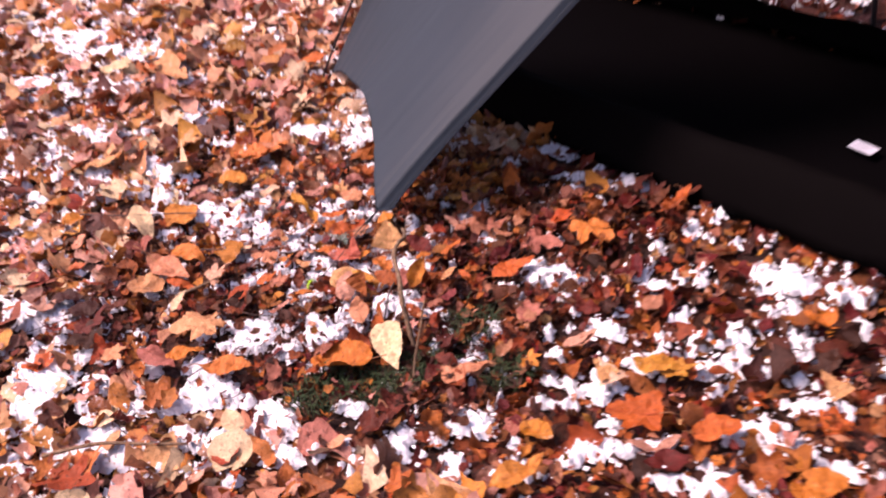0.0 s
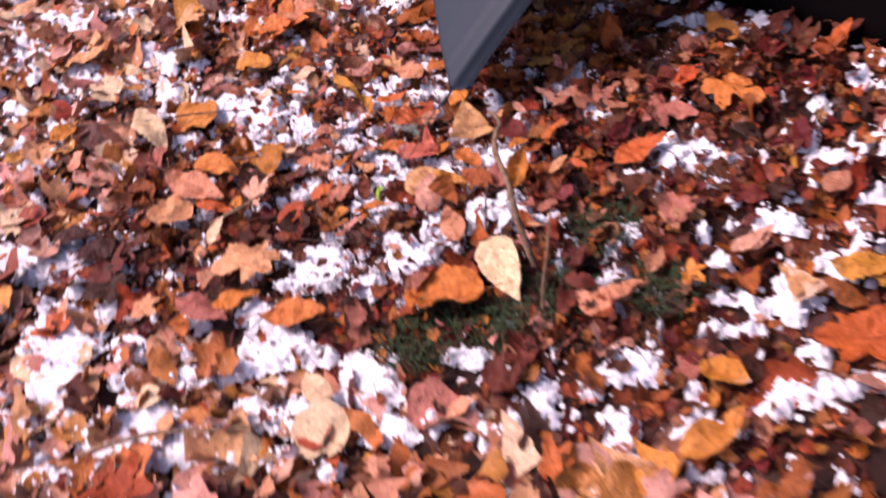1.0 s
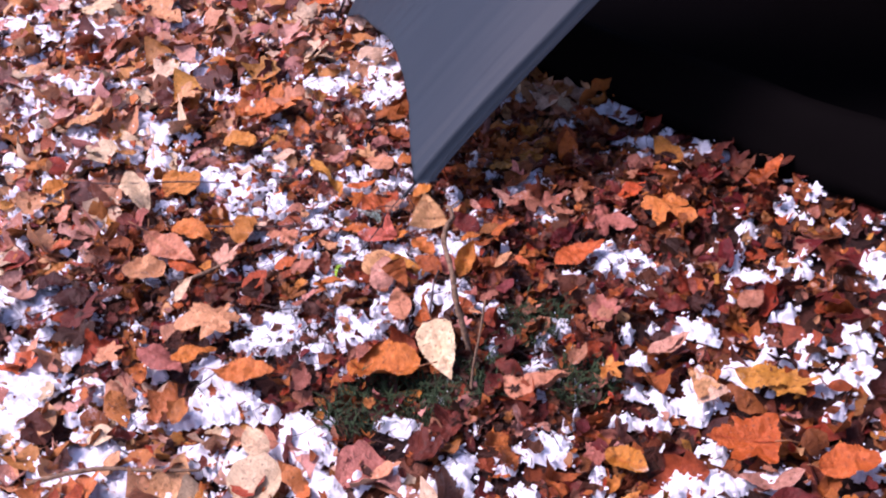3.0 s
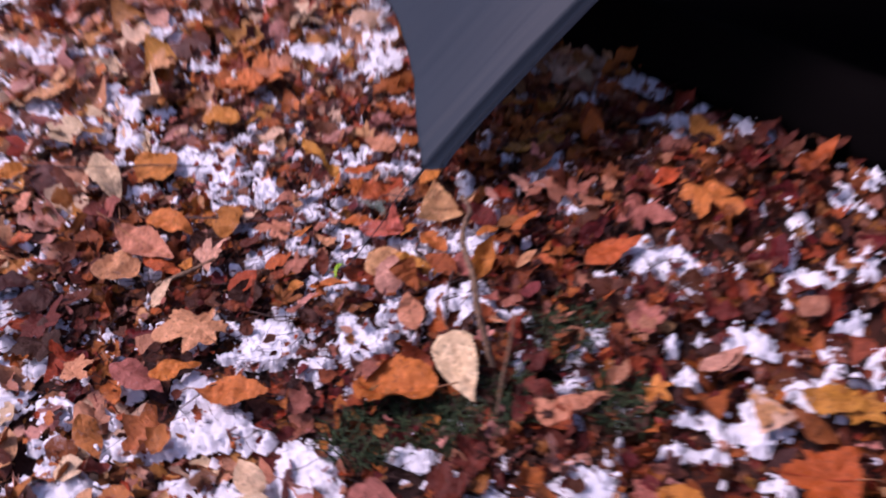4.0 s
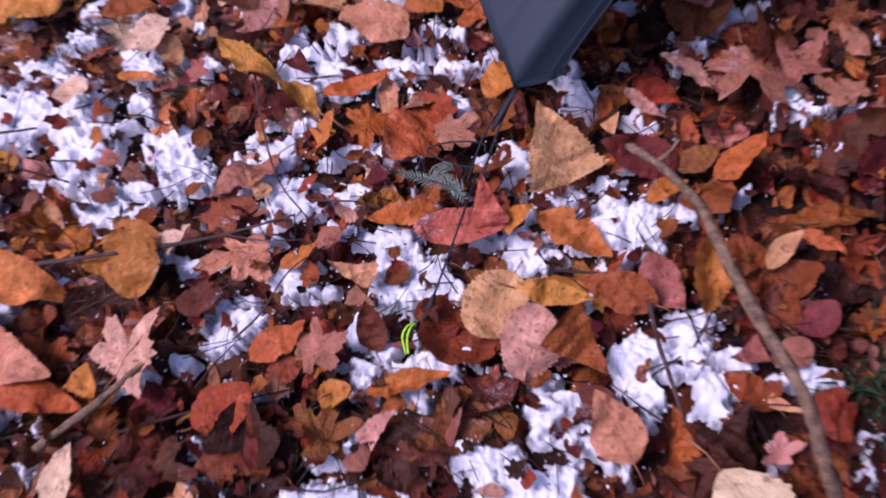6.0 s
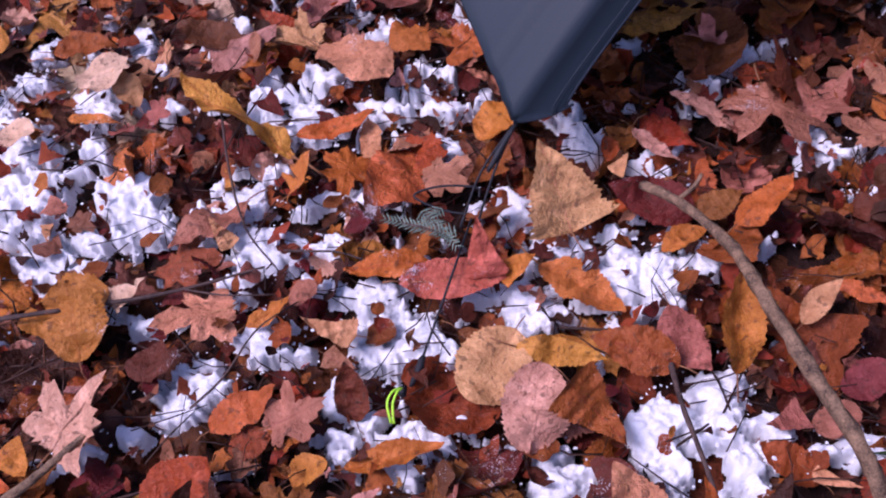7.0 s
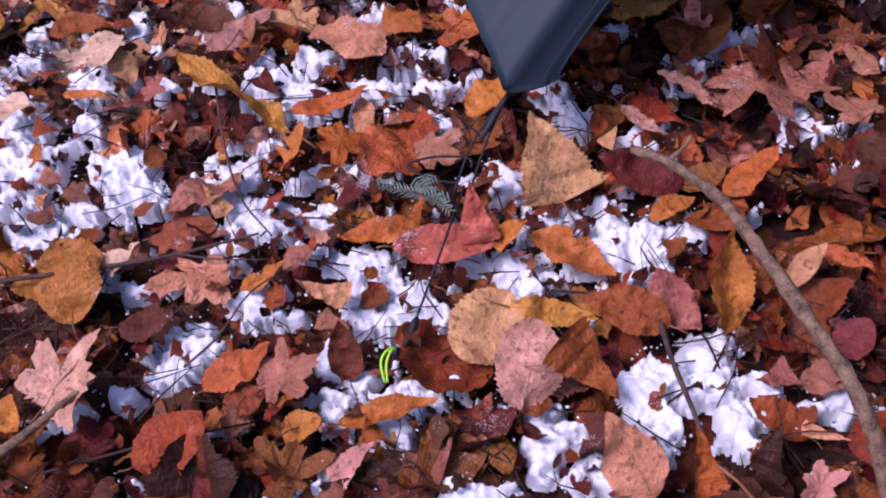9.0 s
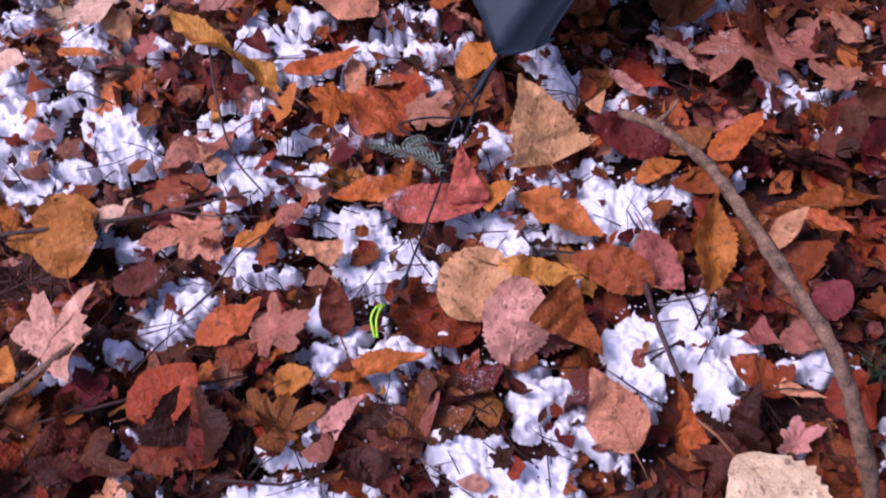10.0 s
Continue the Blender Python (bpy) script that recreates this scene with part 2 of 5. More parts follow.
def fabric(name, colour, rough, weave=900.0, coat=0.0, gloss=0.5, creased=False):
    """Ripstop cloth: fine weave in the relief and faint mottling."""
    m, nt, bsdf = material(name, rough, coat)
    uv = nt.nodes.new("ShaderNodeTexCoord")
    a = node(nt, "ShaderNodeTexNoise", Scale=6.0, Detail=5.0, Roughness=0.55)
    b = node(nt, "ShaderNodeTexNoise", Scale=weave, Detail=1.0)
    for n in (a, b):
        nt.links.new(uv.outputs["Object"], n.inputs["Vector"])
    col = mix_colour(nt, "MIX", a.outputs[0], tuple(0.82 * c for c in colour), tuple(min(1, 1.16 * c) for c in colour))
    nt.links.new(col, bsdf.inputs["Base Color"])
    bsdf.inputs["Specular IOR Level"].default_value = gloss
    bn = node(nt, "ShaderNodeBump", Strength=0.12, Distance=0.0006)
    nt.links.new(b.outputs[0], bn.inputs["Height"])
    if creased:
        mp = nt.nodes.new("ShaderNodeMapping")
        mp.inputs["Scale"].default_value = (15.0, 2.2, 1.0)
        c = node(nt, "ShaderNodeTexNoise", Scale=1.0, Detail=3.0, Roughness=0.5, Distortion=0.6)
        folds = node(nt, "ShaderNodeBump", Strength=0.35, Distance=0.005)
        nt.links.new(uv.outputs["UV"], mp.inputs[0])
        nt.links.new(mp.outputs[0], c.inputs["Vector"])
        nt.links.new(c.outputs[0], folds.inputs["Height"])
        nt.links.new(folds.outputs[0], bn.inputs["Normal"])
    nt.links.new(bn.outputs[0], bsdf.inputs["Normal"])
    return m


M_SOIL = leafy_ground("forest_floor")
M_SNOW = mottled("old_snow", (0.80, 0.795, 0.82), (0.93, 0.925, 0.93), 120.0, 0.5, 1.0, 0.003)
M_RIB = mottled("leaf_rib", (0.16, 0.055, 0.022), (0.34, 0.15, 0.06), 60.0, 0.7, 0.2)
M_LITTER = leaf_material("leaf_litter", None, True)
M_DAMP_SHADED = leaf_material("damp_shaded_leaf_litter", None, True, DAMP_SHADED_HUES)
# weaker stain as well, to paint this litter as more brightly lit
M_DRY_LIT = leaf_material("dry_lit_leaf_litter", None, True, DRY_LIT_HUES, 0.4, 0.4)
M_LEAF = leaf_material("loose_leaf", None, False)
M_LEAF_DAMP_SHADED = leaf_material("damp_shaded_leaf", None, False, DAMP_SHADED_HUES)
M_COLOUR = {k: leaf_material("leaf_" + k, v, False, stain=0.5) for k, v in COLOURS.items()}
M_BARK = mottled("weathered_bark", (0.028, 0.016, 0.011), (0.35, 0.21, 0.115), 130.0, 0.8, 1.0, 0.002)
M_TWIG = mottled("dark_twig", (0.025, 0.014, 0.012), (0.11, 0.065, 0.05), 60.0, 0.8)
M_NEEDLE = mottled("dead_needle", (0.02, 0.01, 0.008), (0.07, 0.03, 0.018), 30.0, 0.8)
M_GREEN = mottled("conifer_needle", (0.08, 0.12, 0.085), (0.22, 0.28, 0.21), 50.0, 0.5)
M_MOSS = mottled("moss", (0.010, 0.022, 0.007), (0.036, 0.062, 0.017), 60.0, 0.8)
M_FLY = fabric("grey_nylon", (0.0120, 0.0215, 0.0300), 0.60, gloss=0.35, creased=True)
M_FLY_EDGE = fabric("dark_grey_tape", (0.018, 0.024, 0.034), 0.7, gloss=0.15)
# dark nylon taken down to near zero: colour includes the tent's inner shade
M_TUB_SHADED = fabric("shaded_black_nylon", (0.0018, 0.0014, 0.0016), 0.9, gloss=0.01)
M_TUB_WALL_SHADED = fabric("shaded_charcoal_nylon", (0.0028, 0.0021, 0.0021), 0.85, gloss=0.02)
M_CORD = mottled("black_cord", (0.006, 0.006, 0.008), (0.018, 0.018, 0.022), 900.0, 0.6, 0.6, 0.0006)
M_PLASTIC = mottled("black_plastic", (0.010, 0.010, 0.012), (0.014, 0.014, 0.016), 80.0, 0.6, 0.1, 0.0004)
M_LIME = mottled("lime_cord", (0.36, 0.72, 0.02), (0.52, 0.90, 0.04), 500.0, 0.55, 0.5, 0.0005)
M_TAG = mottled("white_tag", (0.42, 0.42, 0.48), (0.55, 0.55, 0.60), 90.0, 0.6, 0.1, 0.0004)
M_INK = mottled("grey_print", (0.30, 0.30, 0.34), (0.4, 0.4, 0.44), 90.0, 0.7, 0.1, 0.0003)

# ---- ground: one sheet, fine where the camera passes, coarse to the horizon ----
_far = [3.2, 4.5, 7, 12, 25, 60, 160, 500, 1500]
_gx = np.array([-v - 1 for v in _far[::-1]] + list(np.arange(-2.6, 2.21, 0.03)) + [v + 0.5 for v in _far])
_gy = np.array([-v for v in _far[::-1]] + list(np.arange(-1.6, 2.41, 0.03)) + [v + 0.5 for v in _far])
_X, _Y = np.meshgrid(_gx, _gy, indexing="ij")
_Z = ground_z(_X, _Y)
_nx, _ny = _X.shape
_i = np.arange(_nx * _ny).reshape(_nx, _ny)
_f = np.stack([_i[:-1, :-1], _i[1:, :-1], _i[1:, 1:], _i[:-1, 1:]], -1).reshape(-1, 4)
thing("ground", "dark damp forest soil under fallen leaves", "ground", kind="structure",
      data=mesh_from("ground", np.stack([_X, _Y, _Z], -1).reshape(-1, 3), _f, M_SOIL))

# ---- snow: thin, broken patches of old snow (x, y, half length, half breadth, heading) ----
SNOW_AT_STAKE_A = [
    (-0.267, 0.211, 0.023, 0.017, 139), (-0.263, 0.268, 0.017, 0.011, 120), (-0.326, 0.258, 0.015, 0.009, -110), (-0.334, 0.225, 0.019, 0.01, -180), (-0.278, 0.139, 0.025, 0.005, -174),
    (-0.204, 0.127, 0.023, 0.017, 128), (-0.28, 0.113, 0.021, 0.015, 131), (-0.256, 0.09, 0.014, 0.01, 169), (-0.208, 0.096, 0.012, 0.006, 114), (-0.186, 0.097, 0.01, 0.006, -179),
    (-0.226, 0.087, 0.014, 0.005, -175), (-0.26, 0.061, 0.016, 0.012, 162), (-0.199, 0.278, 0.017, 0.012, 173), (-0.231, 0.243, 0.01, 0.006, 119), (-0.103, 0.251, 0.018, 0.01, -176),
    (-0.108, 0.21, 0.021, 0.014, 179), (-0.142, 0.217, 0.018, 0.01, -178), (-0.1, 0.202, 0.012, 0.007, -176), (-0.053, 0.226, 0.017, 0.009, -175),
]
SNOW_AT_STAKE_B = [
    (-0.019, 0.258, 0.011, 0.009, 179), (-0.012, 0.22, 0.013, 0.007, -175), (-0.067, 0.14, 0.029, 0.006, -160), (-0.124, 0.131, 0.016, 0.006, -174), (-0.102, 0.093, 0.026, 0.015, -177),
    (-0.065, 0.1, 0.016, 0.007, -174), (-0.029, 0.072, 0.023, 0.011, -174), (-0.009, 0.046, 0.025, 0.023, 142), (0.014, 0.029, 0.015, 0.009, -174), (-0.062, 0.073, 0.019, 0.005, -173),
    (-0.08, 0.026, 0.018, 0.01, -175), (-0.121, -0.001, 0.016, 0.011, 179), (-0.121, -0.02, 0.014, 0.01, 120), (-0.132, -0.03, 0.008, 0.006, 145), (-0.17, 0.029, 0.011, 0.006, -178),
    (-0.151, -0.046, 0.009, 0.005, -177), (-0.034, -0.001, 0.009, 0.004, 104), (0.005, -0.021, 0.012, 0.003, -172), (0.021, -0.011, 0.014, 0.007, -173),
]
SNOW_AT_STAKE_C = [
    (0.049, -0.009, 0.007, 0.005, -174), (0.058, 0.084, 0.017, 0.009, -173), (0.077, 0.072, 0.02, 0.014, -172), (0.044, 0.075, 0.011, 0.006, -173), (0.087, 0.123, 0.021, 0.013, -172),
    (0.121, 0.124, 0.016, 0.01, -171), (0.119, 0.099, 0.018, 0.017, 67), (0.147, 0.115, 0.022, 0.019, -163), (0.158, 0.091, 0.015, 0.01, -168), (0.139, 0.078, 0.011, 0.005, -172),
    (0.055, 0.156, 0.01, 0.006, -173), (0.068, 0.233, 0.014, 0.011, -173), (0.088, 0.213, 0.016, 0.013, -171), (0.018, 0.235, 0.012, 0.01, -178), (-0.001, 0.193, 0.01, 0.008, 105),
    (0.142, 0.206, 0.015, 0.011, -167), (0.159, 0.181, 0.006, 0.005, -167), (0.115, 0.297, 0.016, 0.006, -173), (0.183, 0.301, 0.017, 0.005, -173),
]
SNOW_AT_STAKE_D = [
    (0.208, 0.307, 0.017, 0.005, -173), (0.181, 0.28, 0.011, 0.007, 87), (0.25, 0.216, 0.017, 0.005, -172), (0.289, 0.218, 0.01, 0.004, -172), (0.213, 0.142, 0.01, 0.004, -171),
    (0.189, 0.03, 0.02, 0.012, -169), (0.193, 0.01, 0.02, 0.017, -157), (0.218, 0.015, 0.01, 0.007, -166), (0.202, -0.02, 0.013, 0.011, -149), (0.213, -0.005, 0.01, 0.006, -167),
    (0.157, 0.006, 0.018, 0.015, 78), (0.155, -0.021, 0.018, 0.016, 69), (0.163, -0.037, 0.011, 0.006, -170), (0.143, -0.008, 0.011, 0.008, 88), (0.245, 0.001, 0.023, 0.004, -172),
    (0.274, 0.002, 0.013, 0.005, -170), (0.099, -0.039, 0.018, 0.011, 95), (0.109, -0.027, 0.007, 0.006, 53),
]
SNOW_AT_STAKE_E = [
    (0.087, -0.015, 0.007, 0.006, 68), (-0.207, 0.209, 0.009, 0.007, 168), (-0.251, 0.162, 0.012, 0.004, -175),
]
SNOW_ALONG_A = [
    (-0.403, 0.156, 0.034, 0.019, -173), (-0.341, 0.171, 0.04, 0.029, 148), (-0.338, 0.024, 0.017, 0.008, -169), (-0.31, -0.109, 0.021, 0.013, -173), (-0.017, -0.157, 0.038, 0.027, -171),
    (-0.073, -0.138, 0.02, 0.009, -165), (0.056, -0.162, 0.018, 0.015, 177), (0.096, -0.106, 0.035, 0.032, 151), (0.071, -0.083, 0.025, 0.009, -163), (0.389, 0.141, 0.018, 0.017, -135),
    (0.444, 0.122, 0.013, 0.008, -158), (0.406, 0.18, 0.031, 0.01, -162), (0.376, -0.068, 0.023, 0.011, -160), (0.352, -0.089, 0.017, 0.011, -159), (0.494, -0.008, 0.018, 0.013, 89),
    (0.536, 0.075, 0.023, 0.012, -158), (0.361, 0.017, 0.018, 0.007, -161), (-0.247, -0.21, 0.015, 0.011, 158), (-0.212, -0.233, 0.011, 0.008, 156),
]
SNOW_ALONG_B = [
    (-0.053, -0.184, 0.021, 0.006, -163), (-0.623, 0.171, 0.038, 0.01, -167), (-0.524, 0.171, 0.028, 0.019, 149), (-0.565, 0.217, 0.019, 0.008, -170), (-0.598, 0.246, 0.037, 0.008, -167),
    (0.245, 0.556, 0.02, 0.011, -166), (0.417, 0.49, 0.015, 0.012, -158), (0.303, 0.465, 0.038, 0.005, -165), (0.392, 0.443, 0.015, 0.007, -163), (-0.406, 0.054, 0.032, 0.013, -167),
    (-0.218, 0.459, 0.026, 0.021, 164), (-0.376, 0.474, 0.053, 0.016, -168),
]
SNOW_FAR_A = [
    (-0.29, 0.611, 0.071, 0.049, 151), (-0.364, 0.494, 0.063, 0.022, -176), (-0.226, 0.519, 0.05, 0.021, -178), (-0.647, 0.454, 0.054, 0.019, -177), (-0.355, 0.146, 0.065, 0.028, -176),
    (-0.506, 0.149, 0.035, 0.019, 139), (-1.039, 0.547, 0.094, 0.026, -178), (-0.697, 0.156, 0.099, 0.013, -171), (-0.941, 0.35, 0.046, 0.024, 169), (0.367, 0.163, 0.032, 0.025, 112),
    (0.429, 0.167, 0.024, 0.02, 108), (0.45, 0.475, 0.027, 0.014, -173), (0.574, 0.192, 0.03, 0.029, 58), (0.551, 0.072, 0.022, 0.015, -166), (0.688, 0.102, 0.018, 0.016, -133),
    (0.627, 0.021, 0.027, 0.019, -162), (0.589, -0.059, 0.027, 0.023, -156), (-0.32, -0.096, 0.022, 0.014, 163), (-0.34, -0.297, 0.055, 0.017, -169),
]
SNOW_FAR_B = [
    (-0.065, -0.24, 0.049, 0.016, -168), (-0.395, -0.232, 0.049, 0.022, -175), (-1.221, 0.895, 0.063, 0.032, 159), (-1.227, 0.709, 0.101, 0.029, -180),
]
SNOW_WIDE_A = [
    (-0.108, -0.461, 0.089, 0.045, -169), (-0.351, -0.35, 0.059, 0.031, -173), (-0.472, -0.236, 0.076, 0.038, -174), (-0.306, -0.418, 0.062, 0.035, 155), (-0.077, -0.339, 0.062, 0.016, -162),
    (-0.012, -0.287, 0.052, 0.033, -176), (0.133, -0.302, 0.05, 0.035, 145), (-0.025, -0.136, 0.035, 0.024, 178), (0.078, -0.37, 0.041, 0.029, 176), (0.199, -0.361, 0.037, 0.019, -165),
    (0.245, -0.236, 0.024, 0.016, -171), (0.358, -0.267, 0.039, 0.012, 121), (0.441, -0.201, 0.035, 0.026, -169), (0.457, -0.285, 0.031, 0.025, 132), (0.635, -0.175, 0.048, 0.024, -160),
    (0.703, -0.137, 0.039, 0.018, -159), (0.614, -0.204, 0.032, 0.013, -160), (0.788, 0.051, 0.029, 0.021, -157), (0.726, 0.036, 0.025, 0.015, -160),
]
SNOW_WIDE_B = [
    (0.827, -0.06, 0.038, 0.024, -156), (0.775, 0.281, 0.045, 0.034, -159), (0.859, 0.292, 0.027, 0.024, -135), (0.734, 0.302, 0.026, 0.023, 99), (0.898, 0.01, 0.038, 0.014, -159),
    (0.877, -0.085, 0.03, 0.018, -156), (0.815, -0.18, 0.029, 0.02, -155), (0.759, -0.191, 0.03, 0.017, -158), (0.862, -0.162, 0.022, 0.016, -152), (-1.383, 0.758, 0.139, 0.046, -176),
    (-1.063, 0.715, 0.091, 0.036, -177), (-1.268, 0.518, 0.109, 0.029, -172), (-1.061, 0.56, 0.072, 0.033, -179), (0.53, -0.107, 0.041, 0.011, -161), (0.554, -0.257, 0.031, 0.01, -160),
]

SNOW = np.array(SNOW_AT_STAKE_A + SNOW_AT_STAKE_B + SNOW_AT_STAKE_C + SNOW_AT_STAKE_D + SNOW_AT_STAKE_E + SNOW_ALONG_A + SNOW_ALONG_B + SNOW_FAR_A + SNOW_FAR_B + SNOW_WIDE_A + SNOW_WIDE_B)
# the tent floor lies along this line on the ground
TUB_O, TUB_U, TUB_V = np.array([0.0, 0.645]), np.array([0.947, -0.322]), np.array([0.322, 0.947])


def under_tent(x, y):
    dx, dy = x - TUB_O[0], y - TUB_O[1]
    u, v = dx * TUB_U[0] + dy * TUB_U[1], dx * TUB_V[0] + dy * TUB_V[1]
    return (u > -0.34) & (u < 2.0) & (v > 0.02) & (v < 0.62)


def under_fly(x, y):
    return (y - 0.15 > 0.3 * (x - 0.1)) & (x > 0.1)


def ragged(x, y):
    """Coordinates bent by two sizes of noise, for uneven snow edges."""
    wx = x + 0.014 * (vnoise(x * 40, y * 40) - 0.5) + 0.010 * (vnoise(x * 95 + 7, y * 95) - 0.5)
    wy = y + 0.014 * (vnoise(x * 40 + 50, y * 40 + 9) - 0.5) + 0.010 * (vnoise(x * 95, y * 95 + 31) - 0.5)
    return wx, wy


def snow_core(x, y, grow=1.0):
    """How far a point lies inside the larger patches, 0 to 1."""
    m = np.zeros(x.shape)
    for sx, sy, sa, sb, heading in SNOW:
        c, s = math.cos(radians(heading)), math.sin(radians(heading))
        dx, dy = x - sx, y - sy
        d2 = ((dx * c + dy * s) / (sa * grow)) ** 2 + ((dy * c - dx * s) / (sb * grow)) ** 2
        m = np.maximum(m, np.clip(1.3 - 0.8 * d2, 0, 1))
    return m


def snow_mask(x, y):
    x, y = np.asarray(x, float), np.asarray(y, float)
    wx, wy = ragged(x, y)
    m = snow_core(wx, wy)
    outside = np.clip(np.maximum(np.maximum(-0.6 - x, y - 0.6), np.maximum(x - 0.75, -0.50 - y)) * 4 + 0.2, 0, 1)
    wild = np.clip((vnoise(wx * 6 + 3, wy * 6) * 0.5 + vnoise(wx * 26, wy * 26 + 8) * 0.6 - np.where(y < 0, 0.64, 0.68)) * 4, 0, 1) * np.where((x > 0.1) & (y > 0.9), 0.3, 1)
    m = np.maximum(m, outside * wild)
    fleck = np.clip((vnoise(wx * 33 + 11, wy * 33) * 0.55 + vnoise(wx * 85, wy * 85 + 2) * 0.45 - np.where((x < -0.1) & (y > 0.02), 0.605, 0.62)) * 7, 0, 1)
    sparse = np.where((y < -0.03) & (y > -0.24) & (x > -0.3), 0.6, 0.95) * np.where(under_fly(x, y), 0.7, 1)
    m = np.maximum(m, fleck * sparse)
    broken = 0.25 * vnoise(wx * 70, wy * 70 + 17) + 0.35 * vnoise(wx * 160 + 5, wy * 160) + 0.42 * vnoise(x * 340, y * 340 + 3)
    loose = np.where((y < -0.2) | (x < -0.42) | (x > 0.42), 2.0, 1.5)
    m = np.clip((m + loose * (broken - 0.5) - 0.20 - 0.15 * loose + 0.10 * (loose < 1.6)) * 2.2, 0, 1) * np.clip(m * 5, 0, 1)
    return np.where(under_tent(x, y), 0, m)


def snow_sheet(x0, x1, y0, y1, step):
    gx, gy = np.arange(x0, x1 + step / 2, step), np.arange(y0, y1 + step / 2, step)
    X, Y = np.meshgrid(gx, gy, indexing="ij")
    m = snow_mask(X, Y)
    grain = vnoise(X * 420, Y * 420) * 0.45 + vnoise(X * 190 + 4, Y * 190) * 0.5 + vnoise(X * 70, Y * 70) * 0.7
    Z = ground_z(X, Y) + 0.007 + m ** 0.8 * 0.0095 + m * 0.0065 * grain
    idx = np.arange(X.size).reshape(X.shape)
    quads = np.stack([idx[:-1, :-1], idx[1:, :-1], idx[1:, 1:], idx[:-1, 1:]], -1).reshape(-1, 4)
    keep = m.ravel()[quads].max(1) > 0.02
    quads = quads[keep]
    used, inv = np.unique(quads, return_inverse=True)
    return np.stack([X, Y, Z], -1).reshape(-1, 3)[used], inv.reshape(-1, 4)


_sv, _sf = snow_sheet(-0.42, 0.46, -0.20, 0.42, 0.0013)
thing("snow", "patches of granular old white snow between fallen leaves", "snow", kind="stuff", data=mesh_from("snow", _sv, _sf, M_SNOW))
for _box in ((-2.5, -0.42, -0.9, 1.9), (-0.42, 0.46, 0.42, 1.9), (0.46, 1.5, -0.9, 1.9), (-0.42, 0.46, -0.9, -0.20)):
    _sv, _sf = snow_sheet(*_box, 0.004)
    thing("snow", "thin broken old snow among fallen leaves", "snow", kind="stuff", data=mesh_from("snow", _sv, _sf, M_SNOW))


def crumbs(x0, x1, y0, y1, count, small, large, seed, level):
    """Loose lumps of snow, densest round the patches, lying on leaves."""
    r = np.random.default_rng(seed)
    ico = bmesh.new()
    bmesh.ops.create_icosphere(ico, subdivisions=1, radius=1.0)
    iv = np.array([v.co[:] for v in ico.verts])
    fi = [tuple(v.index for v in f.verts) for f in ico.faces]
    ico.free()
    X, Y = r.uniform(x0, x1, count * 8), r.uniform(y0, y1, count * 8)
    near = np.max([snow_mask(X + a, Y + c) for a, c in ((0, 0), (0.012, 0), (-0.012, 0), (0, 0.012), (0, -0.012))], 0)
    inner = (np.abs(X - 0.02) < 0.44) & (np.abs(Y - 0.11) < 0.31) if large > 0.002 else np.zeros(len(X), bool)
    good = np.nonzero(~under_tent(X, Y) & ~inner & (r.random(len(X)) < near - 0.1))[0][:count]
    vs, fs = [], []
    for made, (x, y) in enumerate(zip(X[good], Y[good])):
        s = small * (large / small) ** r.random() ** 1.6
        v = iv * (1 + 0.9 * (r.random((len(iv), 1)) - 0.5)) * (s, s * r.uniform(0.6, 1.2), s * r.uniform(0.15, 0.4))
        a = r.uniform(0, math.pi)
        v = v @ np.array(((math.cos(a), math.sin(a), 0), (-math.sin(a), math.cos(a), 0), (0, 0, 1)))
        vs.append(v + (x, y, float(ground_z(x, y)) + r.uniform(*level)))
        fs += [tuple(made * len(iv) + i for i in f) for f in fi]
    return mesh_from("snow_crumbs", np.vstack(vs), fs, M_SNOW, smooth=False)


thing("snow_crumbs", "loose crumbs of old snow on leaves", "snow", kind="stuff", data=crumbs(-0.42, 0.46, -0.2, 0.42, 3500, 0.0005, 0.0013, 61, (0.014, 0.022)))
thing("snow_crumbs", "loose crumbs of old snow on leaves", "snow", kind="stuff", data=crumbs(-1.6, 1.2, -0.7, 1.4, 7000, 0.0012, 0.0045, 62, (0.012, 0.026)))


